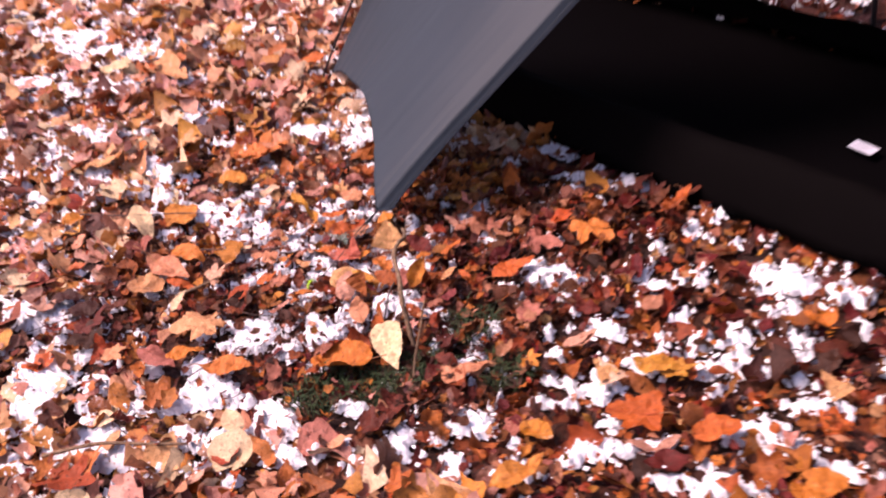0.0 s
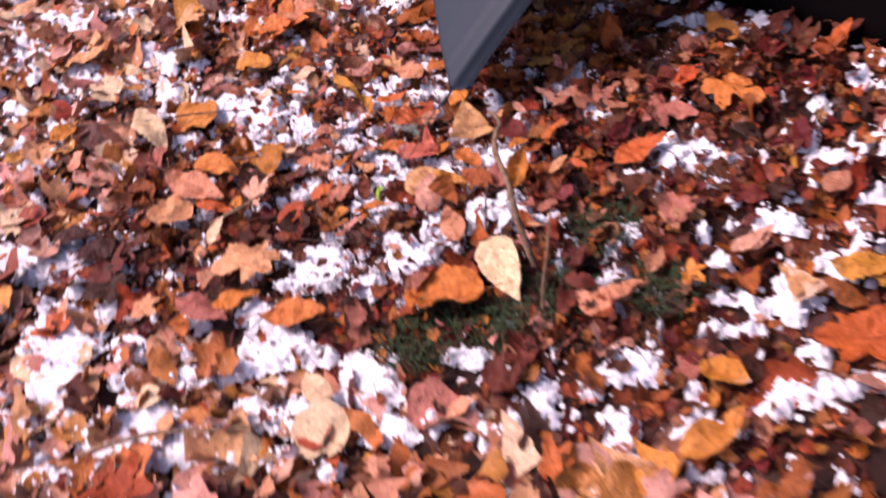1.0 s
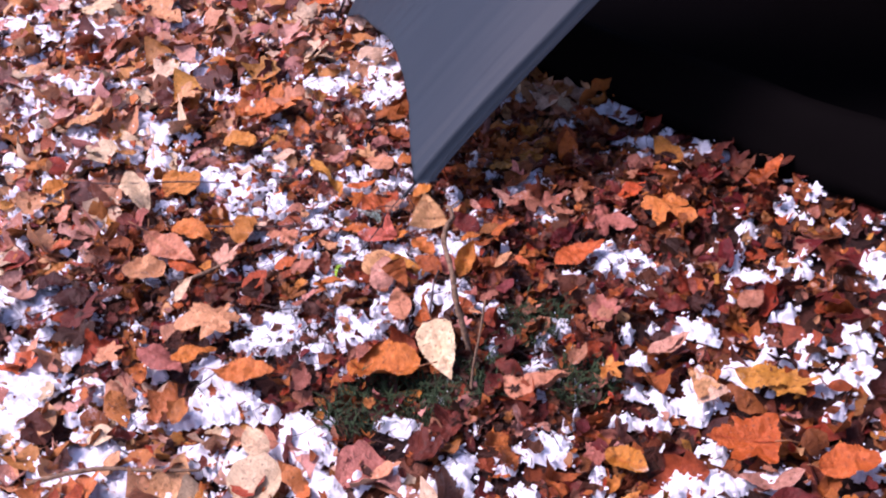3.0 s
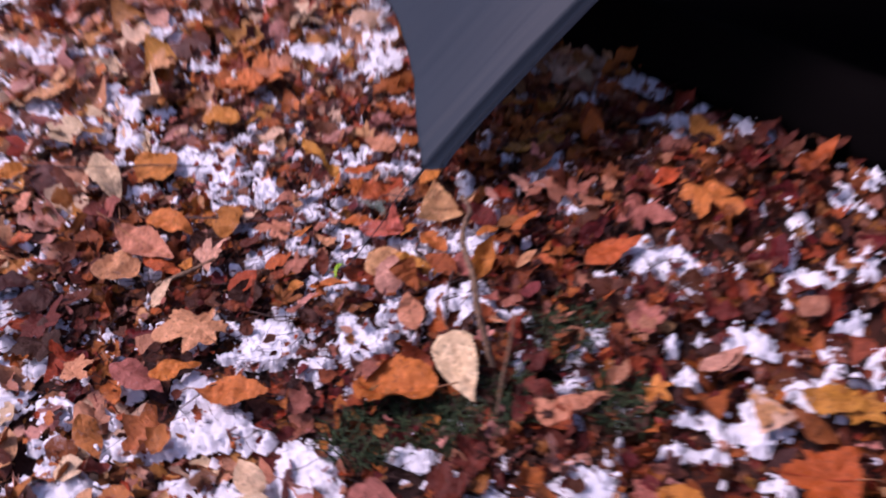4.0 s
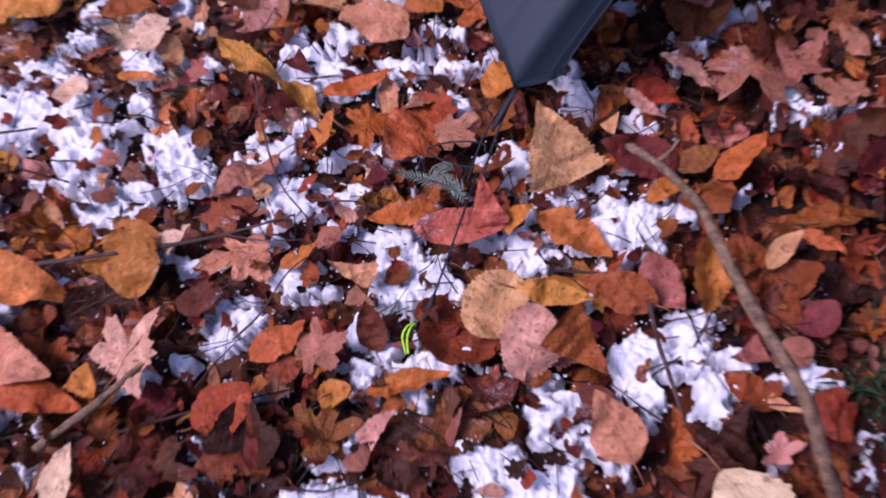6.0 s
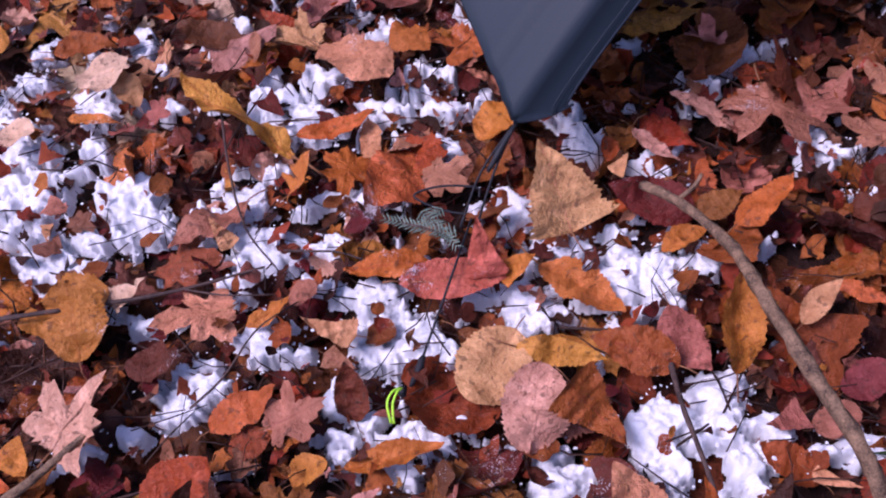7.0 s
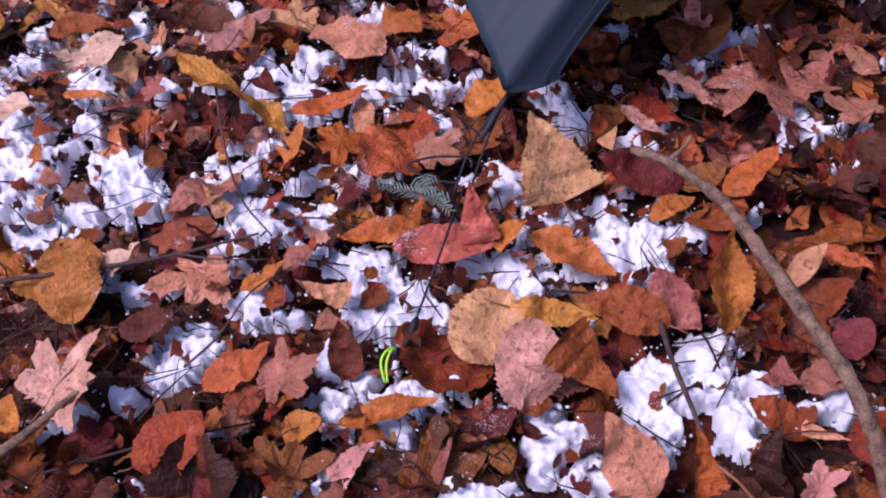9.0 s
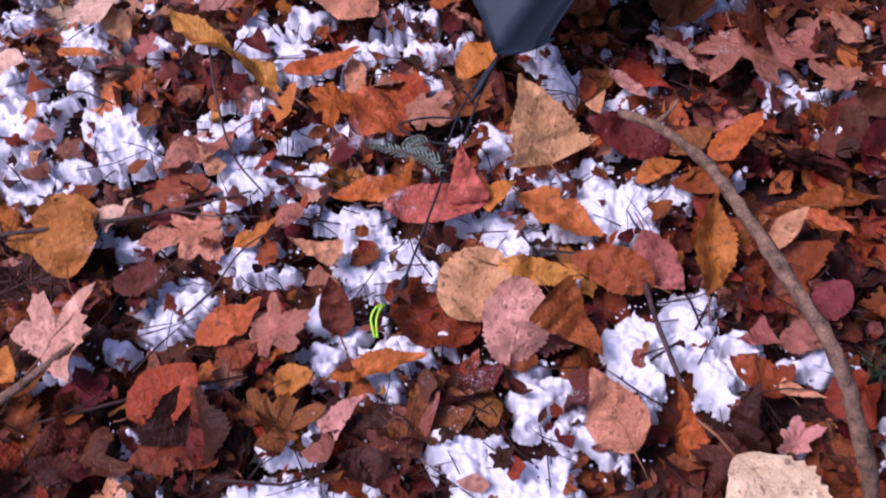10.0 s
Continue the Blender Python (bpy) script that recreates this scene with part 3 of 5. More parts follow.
# ---- leaves ----
def leaf_shape(kind, width, seed, fine=True, crumple=1.0, uneven=1.0):
    """A leaf of unit length along +x, from stalk to tip, curled and creased: vertices, faces, flat coordinates and its relief."""
    r = np.random.default_rng(seed)
    fold, bend, twist = crumple * r.uniform(-0.3, 0.6), crumple * r.uniform(-0.35, 0.45), crumple * r.uniform(-0.5, 0.5)
    pts, faces, ribs = [], [], []
    if kind == "maple":
        n = 60 if fine else 22
        ang = np.linspace(-math.pi, math.pi, n, endpoint=False) + math.pi / n
        lobes = ((0, 0.58, 0.50), (0.98, 0.53, 0.44), (-0.98, 0.53, 0.44), (2.0, 0.40, 0.50), (-2.0, 0.40, 0.50))
        rad = np.full(n, 0.26)
        for a, l, w in lobes:
            l = l * r.uniform(0.88, 1.08)
            d = np.abs((ang - a + math.pi) % (2 * math.pi) - math.pi)
            rad = np.maximum(rad, l * np.clip(1 - (d / (w * 1.55)) ** 1.25, 0, 1) ** 0.7)
            ribs.append([(0.22 + (0.20 + math.cos(a) * l * 0.92) * q, math.sin(a) * l * 0.92 * q * (0.55 + 0.5 * width)) for q in (0, 0.33, 0.66, 1)])
        rad *= 1 + (0.16 if fine else 0.12) * (r.random(n) - 0.5) + 0.5 * (vnoise(np.cos(ang) * 2 + seed, np.sin(ang) * 2 + 3) - 0.5) + (0.035 * (-1) ** np.arange(n) if fine else 0)
        if r.random() < 0.3:
            k = int(r.integers(n))
            rad = rad * (1 - 0.45 * np.exp(-(((np.arange(n) - k + n // 2) % n - n // 2) / (0.07 * n)) ** 2))
        pts.append((0.42, 0.0))
        for ring in (0.4, 0.75, 1.0):
            for a, q in zip(ang, rad):
                pts.append((0.42 + math.cos(a) * q * ring, math.sin(a) * q * ring * (0.55 + 0.5 * width)))
        for k in range(n):
            j = (k + 1) % n
            faces += [(0, 1 + k, 1 + j), (1 + k, 1 + n + k, 1 + n + j, 1 + j), (1 + n + k, 1 + 2 * n + k, 1 + 2 * n + j, 1 + n + j)]
        foot = (0.22, 0.0)
    else:
        n = 40 if fine else 10
        s = np.linspace(0, 1, n)
        if kind == "triangle":
            shape = lambda q: np.clip(q * 16, 0, 1) * (1 - q) ** 0.95 * 1.1
        elif kind == "lance":
            shape = lambda q: np.sin(math.pi * q ** 0.9) ** 0.8
        elif kind == "round":
            shape = lambda q: np.sin(math.pi * np.clip(q, 0.0, 1)) ** 0.55
        else:
            shape = lambda q: np.sin(math.pi * q ** 0.78) ** 0.95
        prof = shape(s) * width / 2 * (1 + 0.10 * (r.random(n) - 0.5) + 0.5 * uneven * (vnoise(s * 5 + seed, seed * 0.7) - 0.5)) + 0.006
        torn = np.ones(n)
        if r.random() < 0.7 * uneven:
            torn = 1 - 0.6 * np.exp(-((s - r.uniform(0.2, 0.9)) / 0.07) ** 2)
        if fine:
            prof = prof * (1 + 0.035 * (-1) ** np.arange(n))
        swing = 0.05 * r.uniform(-1, 1)
        sway = swing * np.sin(math.pi * s)
        cross = (-1, -0.6, -0.25, 0, 0.25, 0.6, 1) if fine else (-1, 0, 1)
        c = len(cross)
        for i in range(n):
            for q in cross:
                pts.append((s[i], sway[i] + q * prof[i] * (torn[i] if q > 0 else 1)))
        for i in range(n - 1):
            for k in range(c - 1):
                faces.append((i * c + k, (i + 1) * c + k, (i + 1) * c + k + 1, i * c + k + 1))
        ribs.append([(q, swing * math.sin(math.pi * q)) for q in np.linspace(0, 0.97, 9)])
        for q in np.linspace(0.1, 0.8, 8):
            e = min(q + 0.16, 0.98)
            w = float(shape(e)) * width * 0.46
            for side in (-1, 1):
                y0, y1 = swing * math.sin(math.pi * q), swing * math.sin(math.pi * e) + side * w
                ribs.append([(q + (e - q) * k, y0 + (y1 - y0) * k) for k in (0, 0.35, 0.7, 1)])
        foot = (0.0, 0.0)
    o = r.random(2) * 90
    curl = crumple * r.uniform(-0.2, 0.42)

    def relief(x, y):
        z = fold * np.sqrt(y * y + 0.0009) * 0.7 + bend * 0.55 * ((x - 0.5) ** 2 - 0.1) + twist * (x - 0.5) * y
        z = z + (0.12 + 0.09 * crumple) * (vnoise(x * 3.2 + o[0], y * 3.2 + o[1]) - 0.5) + 0.085 * (vnoise(x * 8 + o[1], y * 8 + o[0]) - 0.5) + 0.045 * (vnoise(x * 19 + o[0], y * 19 + o[1]) - 0.5)
        return z + curl * np.clip(np.hypot(x - 0.45, y * 1.4) - 0.28, 0, 1) ** 1.5

    p = np.array(pts)
    z = relief(p[:, 0], p[:, 1])
    mid = np.median(z)
    v = np.stack([p[:, 0], p[:, 1], z - mid], -1)
    if not fine:
        return v, faces, p
    rib_v, rib_f = [], []
    for k, line in enumerate(ribs):
        w = 0.006 if k == 0 else 0.0019
        for i, (x, y) in enumerate(line):
            a, c = line[max(i - 1, 0)], line[min(i + 1, len(line) - 1)]
            d = math.hypot(c[0] - a[0], c[1] - a[1]) + 1e-9
            nx, ny = -(c[1] - a[1]) / d, (c[0] - a[0]) / d
            t = w * (1 - 0.7 * i / len(line))
            for q in (-1, 0, 1):
                xx, yy = x + q * t * nx, y + q * t * ny
                rib_v.append((xx, yy, float(relief(xx, yy)) - mid + 0.003 + (0.003 if q == 0 else 0)))
            if i:
                b = len(rib_v) - 6
                rib_f += [(b, b + 1, b + 4, b + 3), (b + 1, b + 2, b + 5, b + 4)]
    zf, l, s = float(relief(*foot)) - mid, r.uniform(0.12, 0.32), r.uniform(-0.35, 0.35)
    stalk = tube([(foot[0] + 0.02, foot[1], zf), (foot[0] - 0.5 * l, foot[1] + 0.3 * s * l, zf + 0.03), (foot[0] - l, foot[1] + s * l, zf + r.uniform(-0.02, 0.08))], [0.009, 0.008, 0.010], 5)
    return v, faces, p, (rib_v, rib_f), stalk


def leaf_thing(shape, scale, mat, label):
    """A leaf as a blade with its ribs and stalk."""
    v, f, p, (rv, rf), (tv, tf) = shape
    ob = thing("fallen_leaf", label, "leaf", "fallen leaves", data=mesh_from("fallen_leaf", v * scale, f, mat, p))
    part("ribs", mesh_from("ribs", np.array(rv) * scale, rf, mat if scale < 1 else M_RIB), ob)
    part("stalk", mesh_from("stalk", np.array([q[:] for q in tv]) * scale, tf, M_RIB), ob, "thin brown leaf stalk")
    return ob


# kind, colour, stalk end (x, y, z), tip (x, y, z), breadth to length, roll
LEAVES_AT_STAKE_A = [
    ('lance', 'ochre', -0.102, 0.162, 0.022, -0.193, 0.208, 0.045, 0.26, 25),
    ('triangle', 'ochre', -0.099, 0.134, 0.022, -0.082, 0.148, 0.05, 0.85, -15),
    ('maple', 'redorange', -0.044, 0.149, 0.02, -0.087, 0.164, 0.032, 0.85, 10),
    ('ovate', 'sienna', -0.016, 0.182, 0.018, -0.042, 0.119, 0.04, 0.62, -12),
    ('ovate', 'orange', -0.105, 0.181, 0.02, -0.052, 0.202, 0.03, 0.24, 10),
    ('round', 'tan', -0.108, 0.26, 0.03, -0.048, 0.229, 0.04, 0.62, -15),
    ('maple', 'tan', -0.102, 0.27, 0.018, -0.149, 0.276, 0.025, 0.75, 5),
    ('triangle', 'tan', 0.092, 0.122, 0.026, 0.064, 0.167, 0.06, 1.08, 8),
    ('ovate', 'darkred', 0.167, 0.149, 0.02, 0.11, 0.156, 0.035, 0.5, -25),
    ('triangle', 'tan', 0.113, 0.168, 0.03, 0.12, 0.179, 0.04, 0.8, 0),
    ('ovate', 'ochre', 0.073, 0.1, 0.022, 0.129, 0.069, 0.02, 0.5, 0),
    ('round', 'pink', 0.083, -0.027, 0.018, 0.085, 0.012, 0.055, 0.72, 6),
]
LEAVES_AT_STAKE_B = [
    ('triangle', 'rust', 0.101, 0.0, 0.06, 0.135, -0.019, 0.03, 0.75, 5),
    ('round', 'tan', 0.067, 0.043, 0.035, 0.044, -0.001, 0.024, 0.85, -8),
    ('ovate', 'rust', 0.163, 0.035, 0.03, 0.11, 0.044, 0.036, 0.52, -18),
    ('ovate', 'ochre', 0.068, 0.032, 0.032, 0.121, 0.033, 0.03, 0.32, 10),
    ('ovate', 'pinkbrown', 0.153, 0.073, 0.03, 0.18, 0.035, 0.024, 0.62, 0),
    ('ovate', 'orange', 0.194, 0.034, 0.028, 0.196, 0.087, 0.06, 0.46, 28),
    ('lance', 'orange', -0.018, -0.052, 0.022, 0.038, -0.033, 0.03, 0.27, -8),
    ('triangle', 'pink', -0.014, -0.085, 0.02, 0.006, -0.063, 0.03, 0.75, 0),
    ('round', 'ochre', -0.05, -0.061, 0.012, -0.028, -0.049, 0.02, 0.7, 0),
    ('ovate', 'tan', 0.16, -0.073, 0.025, 0.131, -0.038, 0.05, 0.62, 0),
    ('triangle', 'orange', 0.189, -0.07, 0.025, 0.177, -0.039, 0.05, 0.5, 20),
    ('maple', 'pink', 0.246, -0.063, 0.02, 0.244, -0.04, 0.03, 0.95, 0),
]
LEAVES_AT_STAKE_C = [
    ('round', 'sienna', -0.195, -0.008, 0.02, -0.211, 0.034, 0.045, 0.8, 0),
    ('maple', 'pink', -0.191, -0.081, 0.02, -0.168, -0.026, 0.05, 0.8, -10),
    ('maple', 'tan', -0.101, 0.044, 0.022, -0.151, 0.021, 0.028, 0.65, 0),
    ('round', 'brown', -0.165, -0.007, 0.02, -0.131, 0.001, 0.03, 0.8, 0),
    ('ovate', 'pinkbrown', -0.121, 0.12, 0.022, -0.163, 0.075, 0.032, 0.42, 15),
    ('triangle', 'tan', -0.123, 0.084, 0.024, -0.14, 0.097, 0.036, 0.6, 0),
    ('ovate', 'redorange', 0.007, 0.087, 0.03, -0.047, 0.075, 0.03, 0.34, -8),
    ('ovate', 'red', -0.01, 0.069, 0.03, 0.062, 0.087, 0.03, 0.34, 12),
    ('triangle', 'red', 0.045, 0.078, 0.03, 0.036, 0.098, 0.065, 0.62, 0),
    ('triangle', 'orange', 0.05, 0.081, 0.028, 0.071, 0.097, 0.036, 0.8, 0),
    ('ovate', 'sienna', -0.106, -0.038, 0.018, -0.063, -0.014, 0.035, 0.4, 0),
    ('maple', 'pinkbrown', -0.072, -0.039, 0.022, -0.036, -0.021, 0.04, 0.8, 12),
]
LEAVES_AT_STAKE_D = [
    ('ovate', 'rust', -0.127, -0.09, 0.012, -0.087, -0.064, 0.04, 0.62, 20),
    ('ovate', 'darkred', -0.019, -0.019, 0.012, -0.028, 0.005, 0.04, 0.55, 0),
    ('triangle', 'pinkbrown', -0.046, 0.018, 0.02, -0.023, 0.008, 0.026, 0.6, 0),
    ('triangle', 'cream', -0.188, 0.032, 0.024, -0.166, 0.048, 0.034, 0.7, 0),
    ('triangle', 'tan', -0.028, 0.03, 0.026, -0.063, 0.034, 0.034, 0.6, 0),
]
LEAVES_BESIDE_A = [
    ('ovate', 'orange', -0.098, 0.029, 0.022, -0.072, 0.048, 0.032, 0.34, 0),
    ('round', 'pinkbrown', -0.078, 0.051, 0.02, -0.061, 0.063, 0.028, 0.7, 0),
    ('round', 'cream', -0.272, 0.224, 0.03, -0.238, 0.198, 0.04, 0.9, 0),
    ('ovate', 'rust', -0.312, 0.24, 0.025, -0.258, 0.244, 0.03, 0.4, 10),
    ('ovate', 'orange', -0.275, 0.179, 0.022, -0.234, 0.177, 0.024, 0.3, 0),
    ('ovate', 'tan', -0.225, 0.193, 0.025, -0.25, 0.216, 0.036, 0.55, 0),
    ('round', 'cream', -0.317, 0.155, 0.025, -0.287, 0.155, 0.035, 0.8, 0),
    ('maple', 'pinkbrown', -0.216, 0.178, 0.02, -0.201, 0.198, 0.03, 0.8, 0),
    ('maple', 'pinkbrown', 0.193, 0.271, 0.03, 0.232, 0.191, 0.035, 0.72, -10),
    ('maple', 'pinkbrown', 0.299, 0.221, 0.026, 0.257, 0.231, 0.03, 0.85, 0),
    ('ovate', 'pink', 0.187, 0.221, 0.024, 0.144, 0.241, 0.034, 0.42, 15),
    ('ovate', 'rust', 0.126, 0.229, 0.018, 0.165, 0.205, 0.02, 0.55, -10),
]
LEAVES_BESIDE_B = [
    ('ovate', 'pink', 0.121, 0.209, 0.028, 0.154, 0.186, 0.028, 0.3, 0),
    ('ovate', 'orange', 0.193, 0.142, 0.022, 0.222, 0.171, 0.045, 0.5, -18),
    ('ovate', 'tan', 0.231, 0.075, 0.024, 0.251, 0.099, 0.04, 0.42, 15),
    ('ovate', 'sienna', 0.252, 0.105, 0.03, 0.285, 0.09, 0.026, 0.3, -12),
    ('round', 'magenta', 0.255, 0.035, 0.018, 0.276, 0.053, 0.03, 0.75, 0),
    ('triangle', 'pinkbrown', 0.232, 0.017, 0.022, 0.21, 0.003, 0.03, 0.7, 0),
    ('ovate', 'rust', 0.243, -0.019, 0.016, 0.207, -0.006, 0.024, 0.55, 0),
    ('ovate', 'ochre', 0.098, 0.304, 0.022, 0.161, 0.322, 0.034, 0.45, -8),
    ('maple', 'sienna', -0.02, 0.301, 0.02, 0.024, 0.255, 0.03, 0.75, 0),
    ('triangle', 'tan', 0.028, 0.234, 0.03, 0.004, 0.231, 0.05, 0.75, 15),
    ('round', 'orange', 0.018, 0.195, 0.022, 0.04, 0.22, 0.03, 0.75, 0),
    ('maple', 'pinkbrown', -0.017, 0.147, 0.02, 0.016, 0.171, 0.03, 0.75, 0),
]
LEAVES_BESIDE_C = [
    ('ovate', 'umber', 0.164, 0.15, 0.018, 0.195, 0.169, 0.026, 0.5, 0),
    ('ovate', 'orange', 0.147, 0.121, 0.018, 0.174, 0.138, 0.024, 0.5, 0),
    ('ovate', 'pinkbrown', 0.273, 0.286, 0.025, 0.293, 0.257, 0.03, 0.5, 0),
    ('maple', 'umber', -0.178, 0.065, 0.014, -0.13, 0.078, 0.024, 0.7, 0),
    ('round', 'umber', -0.088, -0.05, 0.014, -0.065, -0.037, 0.02, 0.7, 0),
    ('ovate', 'umber', -0.205, -0.086, 0.014, -0.18, -0.075, 0.02, 0.5, 0),
    ('triangle', 'orange', -0.219, -0.069, 0.02, -0.193, -0.087, 0.026, 0.7, 0),
    ('ovate', 'sienna', -0.058, 0.297, 0.02, -0.027, 0.264, 0.03, 0.6, 0),
    ('ovate', 'umber', 0.071, -0.041, 0.016, 0.083, -0.073, 0.03, 0.4, 0),
    ('round', 'pinkbrown', 0.239, 0.011, 0.016, 0.262, 0.025, 0.024, 0.8, 0),
    ('triangle', 'tan', 0.237, -0.016, 0.02, 0.262, -0.023, 0.026, 0.35, 0),
    ('ovate', 'brown', -0.171, 0.27, 0.016, -0.227, 0.279, 0.02, 0.5, 0),
]
LEAVES_ALONG_A = [
    ('lance', 'cream', -0.406, 0.006, 0.03, -0.509, 0.08, 0.04, 0.36, 10),
    ('lance', 'ochre', -0.344, -0.006, 0.025, -0.243, -0.014, 0.025, 0.36, 0),
    ('round', 'sienna', -0.247, 0.016, 0.02, -0.189, 0.038, 0.025, 0.7, 0),
    ('ovate', 'tan', -0.35, -0.055, 0.04, -0.229, -0.075, 0.025, 0.4, 15),
    ('round', 'tan', -0.266, -0.118, 0.025, -0.34, -0.116, 0.025, 0.85, 0),
    ('ovate', 'orange', -0.282, -0.084, 0.024, -0.205, -0.092, 0.024, 0.36, 0),
    ('ovate', 'cream', -0.2, -0.164, 0.025, -0.191, -0.123, 0.045, 0.5, 0),
    ('maple', 'tan', -0.061, -0.195, 0.03, -0.164, -0.157, 0.04, 0.55, 10),
    ('triangle', 'pinkbrown', -0.175, -0.228, 0.02, -0.148, -0.197, 0.03, 0.8, 0),
    ('ovate', 'ochre', -0.053, -0.258, 0.025, 0.04, -0.229, 0.025, 0.42, 0),
    ('ovate', 'orange', -0.129, -0.261, 0.02, -0.076, -0.219, 0.026, 0.4, 0),
    ('ovate', 'pinkbrown', -0.183, -0.267, 0.03, -0.086, -0.28, 0.025, 0.4, 0),
]
LEAVES_ALONG_B = [
    ('maple', 'tan', -0.243, -0.313, 0.02, -0.204, -0.269, 0.03, 0.7, 0),
    ('ovate', 'cream', 0.21, -0.076, 0.05, 0.281, -0.153, 0.03, 0.5, 10),
    ('ovate', 'ochre', 0.112, 0.336, 0.02, 0.18, 0.374, 0.025, 0.45, 0),
    ('ovate', 'ochre', -0.431, 0.429, 0.02, -0.493, 0.38, 0.025, 0.6, 0),
    ('ovate', 'rust', 0.218, 0.374, 0.015, 0.192, 0.424, 0.05, 0.5, 0),
    ('ovate', 'pinkbrown', 0.419, -0.067, 0.02, 0.425, -0.029, 0.03, 0.6, 0),
    ('triangle', 'pinkbrown', 0.412, 0.022, 0.02, 0.443, 0.064, 0.035, 0.8, 0),
    ('ovate', 'pink', 0.508, -0.011, 0.02, 0.547, 0.035, 0.03, 0.45, 0),
    ('maple', 'ochre', 0.447, -0.049, 0.02, 0.489, -0.067, 0.025, 0.7, 0),
    ('ovate', 'tan', 0.389, -0.111, 0.02, 0.427, -0.084, 0.025, 0.55, 0),
    ('maple', 'ochre', -0.4, 0.313, 0.02, -0.391, 0.379, 0.04, 0.7, 0),
    ('maple', 'tan', -0.32, 0.359, 0.02, -0.393, 0.399, 0.04, 0.7, 0),
]
LEAVES_BEYOND_A = [
    ('round', 'orange', 0.237, -0.157, 0.04, 0.134, -0.179, 0.025, 0.82, 8),
    ('triangle', 'tan', 0.355, -0.142, 0.025, 0.423, -0.084, 0.03, 0.5, 0),
    ('ovate', 'orange', 0.315, 0.112, 0.02, 0.369, 0.17, 0.04, 0.5, 0),
    ('ovate', 'ochre', 0.123, 0.328, 0.02, 0.183, 0.372, 0.025, 0.45, 0),
    ('ovate', 'redorange', 0.222, 0.362, 0.01, 0.205, 0.404, 0.05, 0.55, 0),
    ('ovate', 'redorange', 0.339, 0.286, 0.02, 0.37, 0.335, 0.03, 0.5, 0),
    ('ovate', 'ochre', 0.399, 0.413, 0.02, 0.336, 0.458, 0.03, 0.5, 0),
    ('ovate', 'orange', 0.537, 0.419, 0.01, 0.553, 0.443, 0.05, 0.5, 0),
    ('triangle', 'cream', 0.611, -0.057, 0.02, 0.573, -0.026, 0.03, 0.9, 0),
    ('maple', 'ochre', 0.661, -0.017, 0.02, 0.719, 0.01, 0.03, 0.7, 0),
    ('maple', 'pinkbrown', 0.219, 0.23, 0.02, 0.26, 0.271, 0.03, 0.8, 0),
    ('maple', 'pinkbrown', 0.414, 0.016, 0.02, 0.437, 0.068, 0.04, 0.8, 0),
]
LEAVES_BEYOND_B = [
    ('ovate', 'pink', 0.504, -0.009, 0.02, 0.54, 0.031, 0.03, 0.45, 0),
    ('round', 'pinkbrown', 0.588, 0.117, 0.02, 0.609, 0.15, 0.03, 0.8, 0),
    ('maple', 'ochre', -0.414, 0.304, 0.02, -0.34, 0.404, 0.035, 0.7, 0),
    ('ovate', 'tan', -1.023, 0.662, 0.02, -0.811, 0.586, 0.025, 0.4, 0),
    ('ovate', 'orange', -0.653, -0.018, 0.02, -0.608, 0.043, 0.03, 0.5, 0),
    ('ovate', 'orange', -0.578, 0.72, 0.02, -0.509, 0.779, 0.035, 0.5, 0),
    ('ovate', 'tan', -0.788, 0.172, 0.02, -0.708, 0.231, 0.03, 0.5, 0),
    ('maple', 'tan', -0.632, 0.307, 0.02, -0.557, 0.366, 0.03, 0.7, 0),
    ('round', 'peat', -0.413, -0.234, 0.015, -0.359, -0.193, 0.02, 0.8, 0),
    ('maple', 'brown', -0.373, -0.256, 0.015, -0.303, -0.223, 0.02, 0.8, 0),
    ('ovate', 'peat', -0.474, -0.215, 0.015, -0.415, -0.177, 0.02, 0.6, 0),
    ('maple', 'peat', -0.274, -0.263, 0.015, -0.356, -0.272, 0.02, 0.7, 0),
]
LEAVES_BEYOND_C = [
    ('ovate', 'brown', -0.34, -0.206, 0.015, -0.306, -0.163, 0.025, 0.6, 0),
    ('maple', 'redorange', 0.724, -0.095, 0.025, 0.621, -0.126, 0.03, 0.62, 0),
    ('round', 'orange', 0.755, -0.119, 0.025, 0.817, -0.085, 0.03, 0.6, 0),
    ('round', 'orange', 0.906, -0.174, 0.025, 0.972, -0.134, 0.03, 0.7, 0),
    ('ovate', 'ochre', 0.53, -0.313, 0.02, 0.583, -0.238, 0.035, 0.42, 0),
    ('ovate', 'ochre', 0.62, -0.003, 0.02, 0.711, 0.004, 0.025, 0.55, 0),
    ('triangle', 'tan', 0.604, -0.053, 0.02, 0.567, -0.032, 0.035, 0.8, 0),
    ('ovate', 'orange', 0.829, 0.198, 0.02, 0.889, 0.159, 0.03, 0.6, 0),
    ('triangle', 'tan', 0.929, 0.027, 0.02, 0.886, 0.053, 0.035, 0.8, 0),
    ('ovate', 'orange', 0.517, -0.185, 0.02, 0.579, -0.201, 0.025, 0.6, 0),
    ('maple', 'sienna', 0.394, -0.38, 0.02, 0.422, -0.332, 0.03, 0.7, 0),
    ('maple', 'rust', -0.136, -0.55, 0.02, -0.029, -0.536, 0.025, 0.7, 0),
]
LEAVES_BEYOND_D = [
    ('ovate', 'cream', 0.116, -0.362, 0.02, 0.067, -0.329, 0.03, 0.6, 0),
]
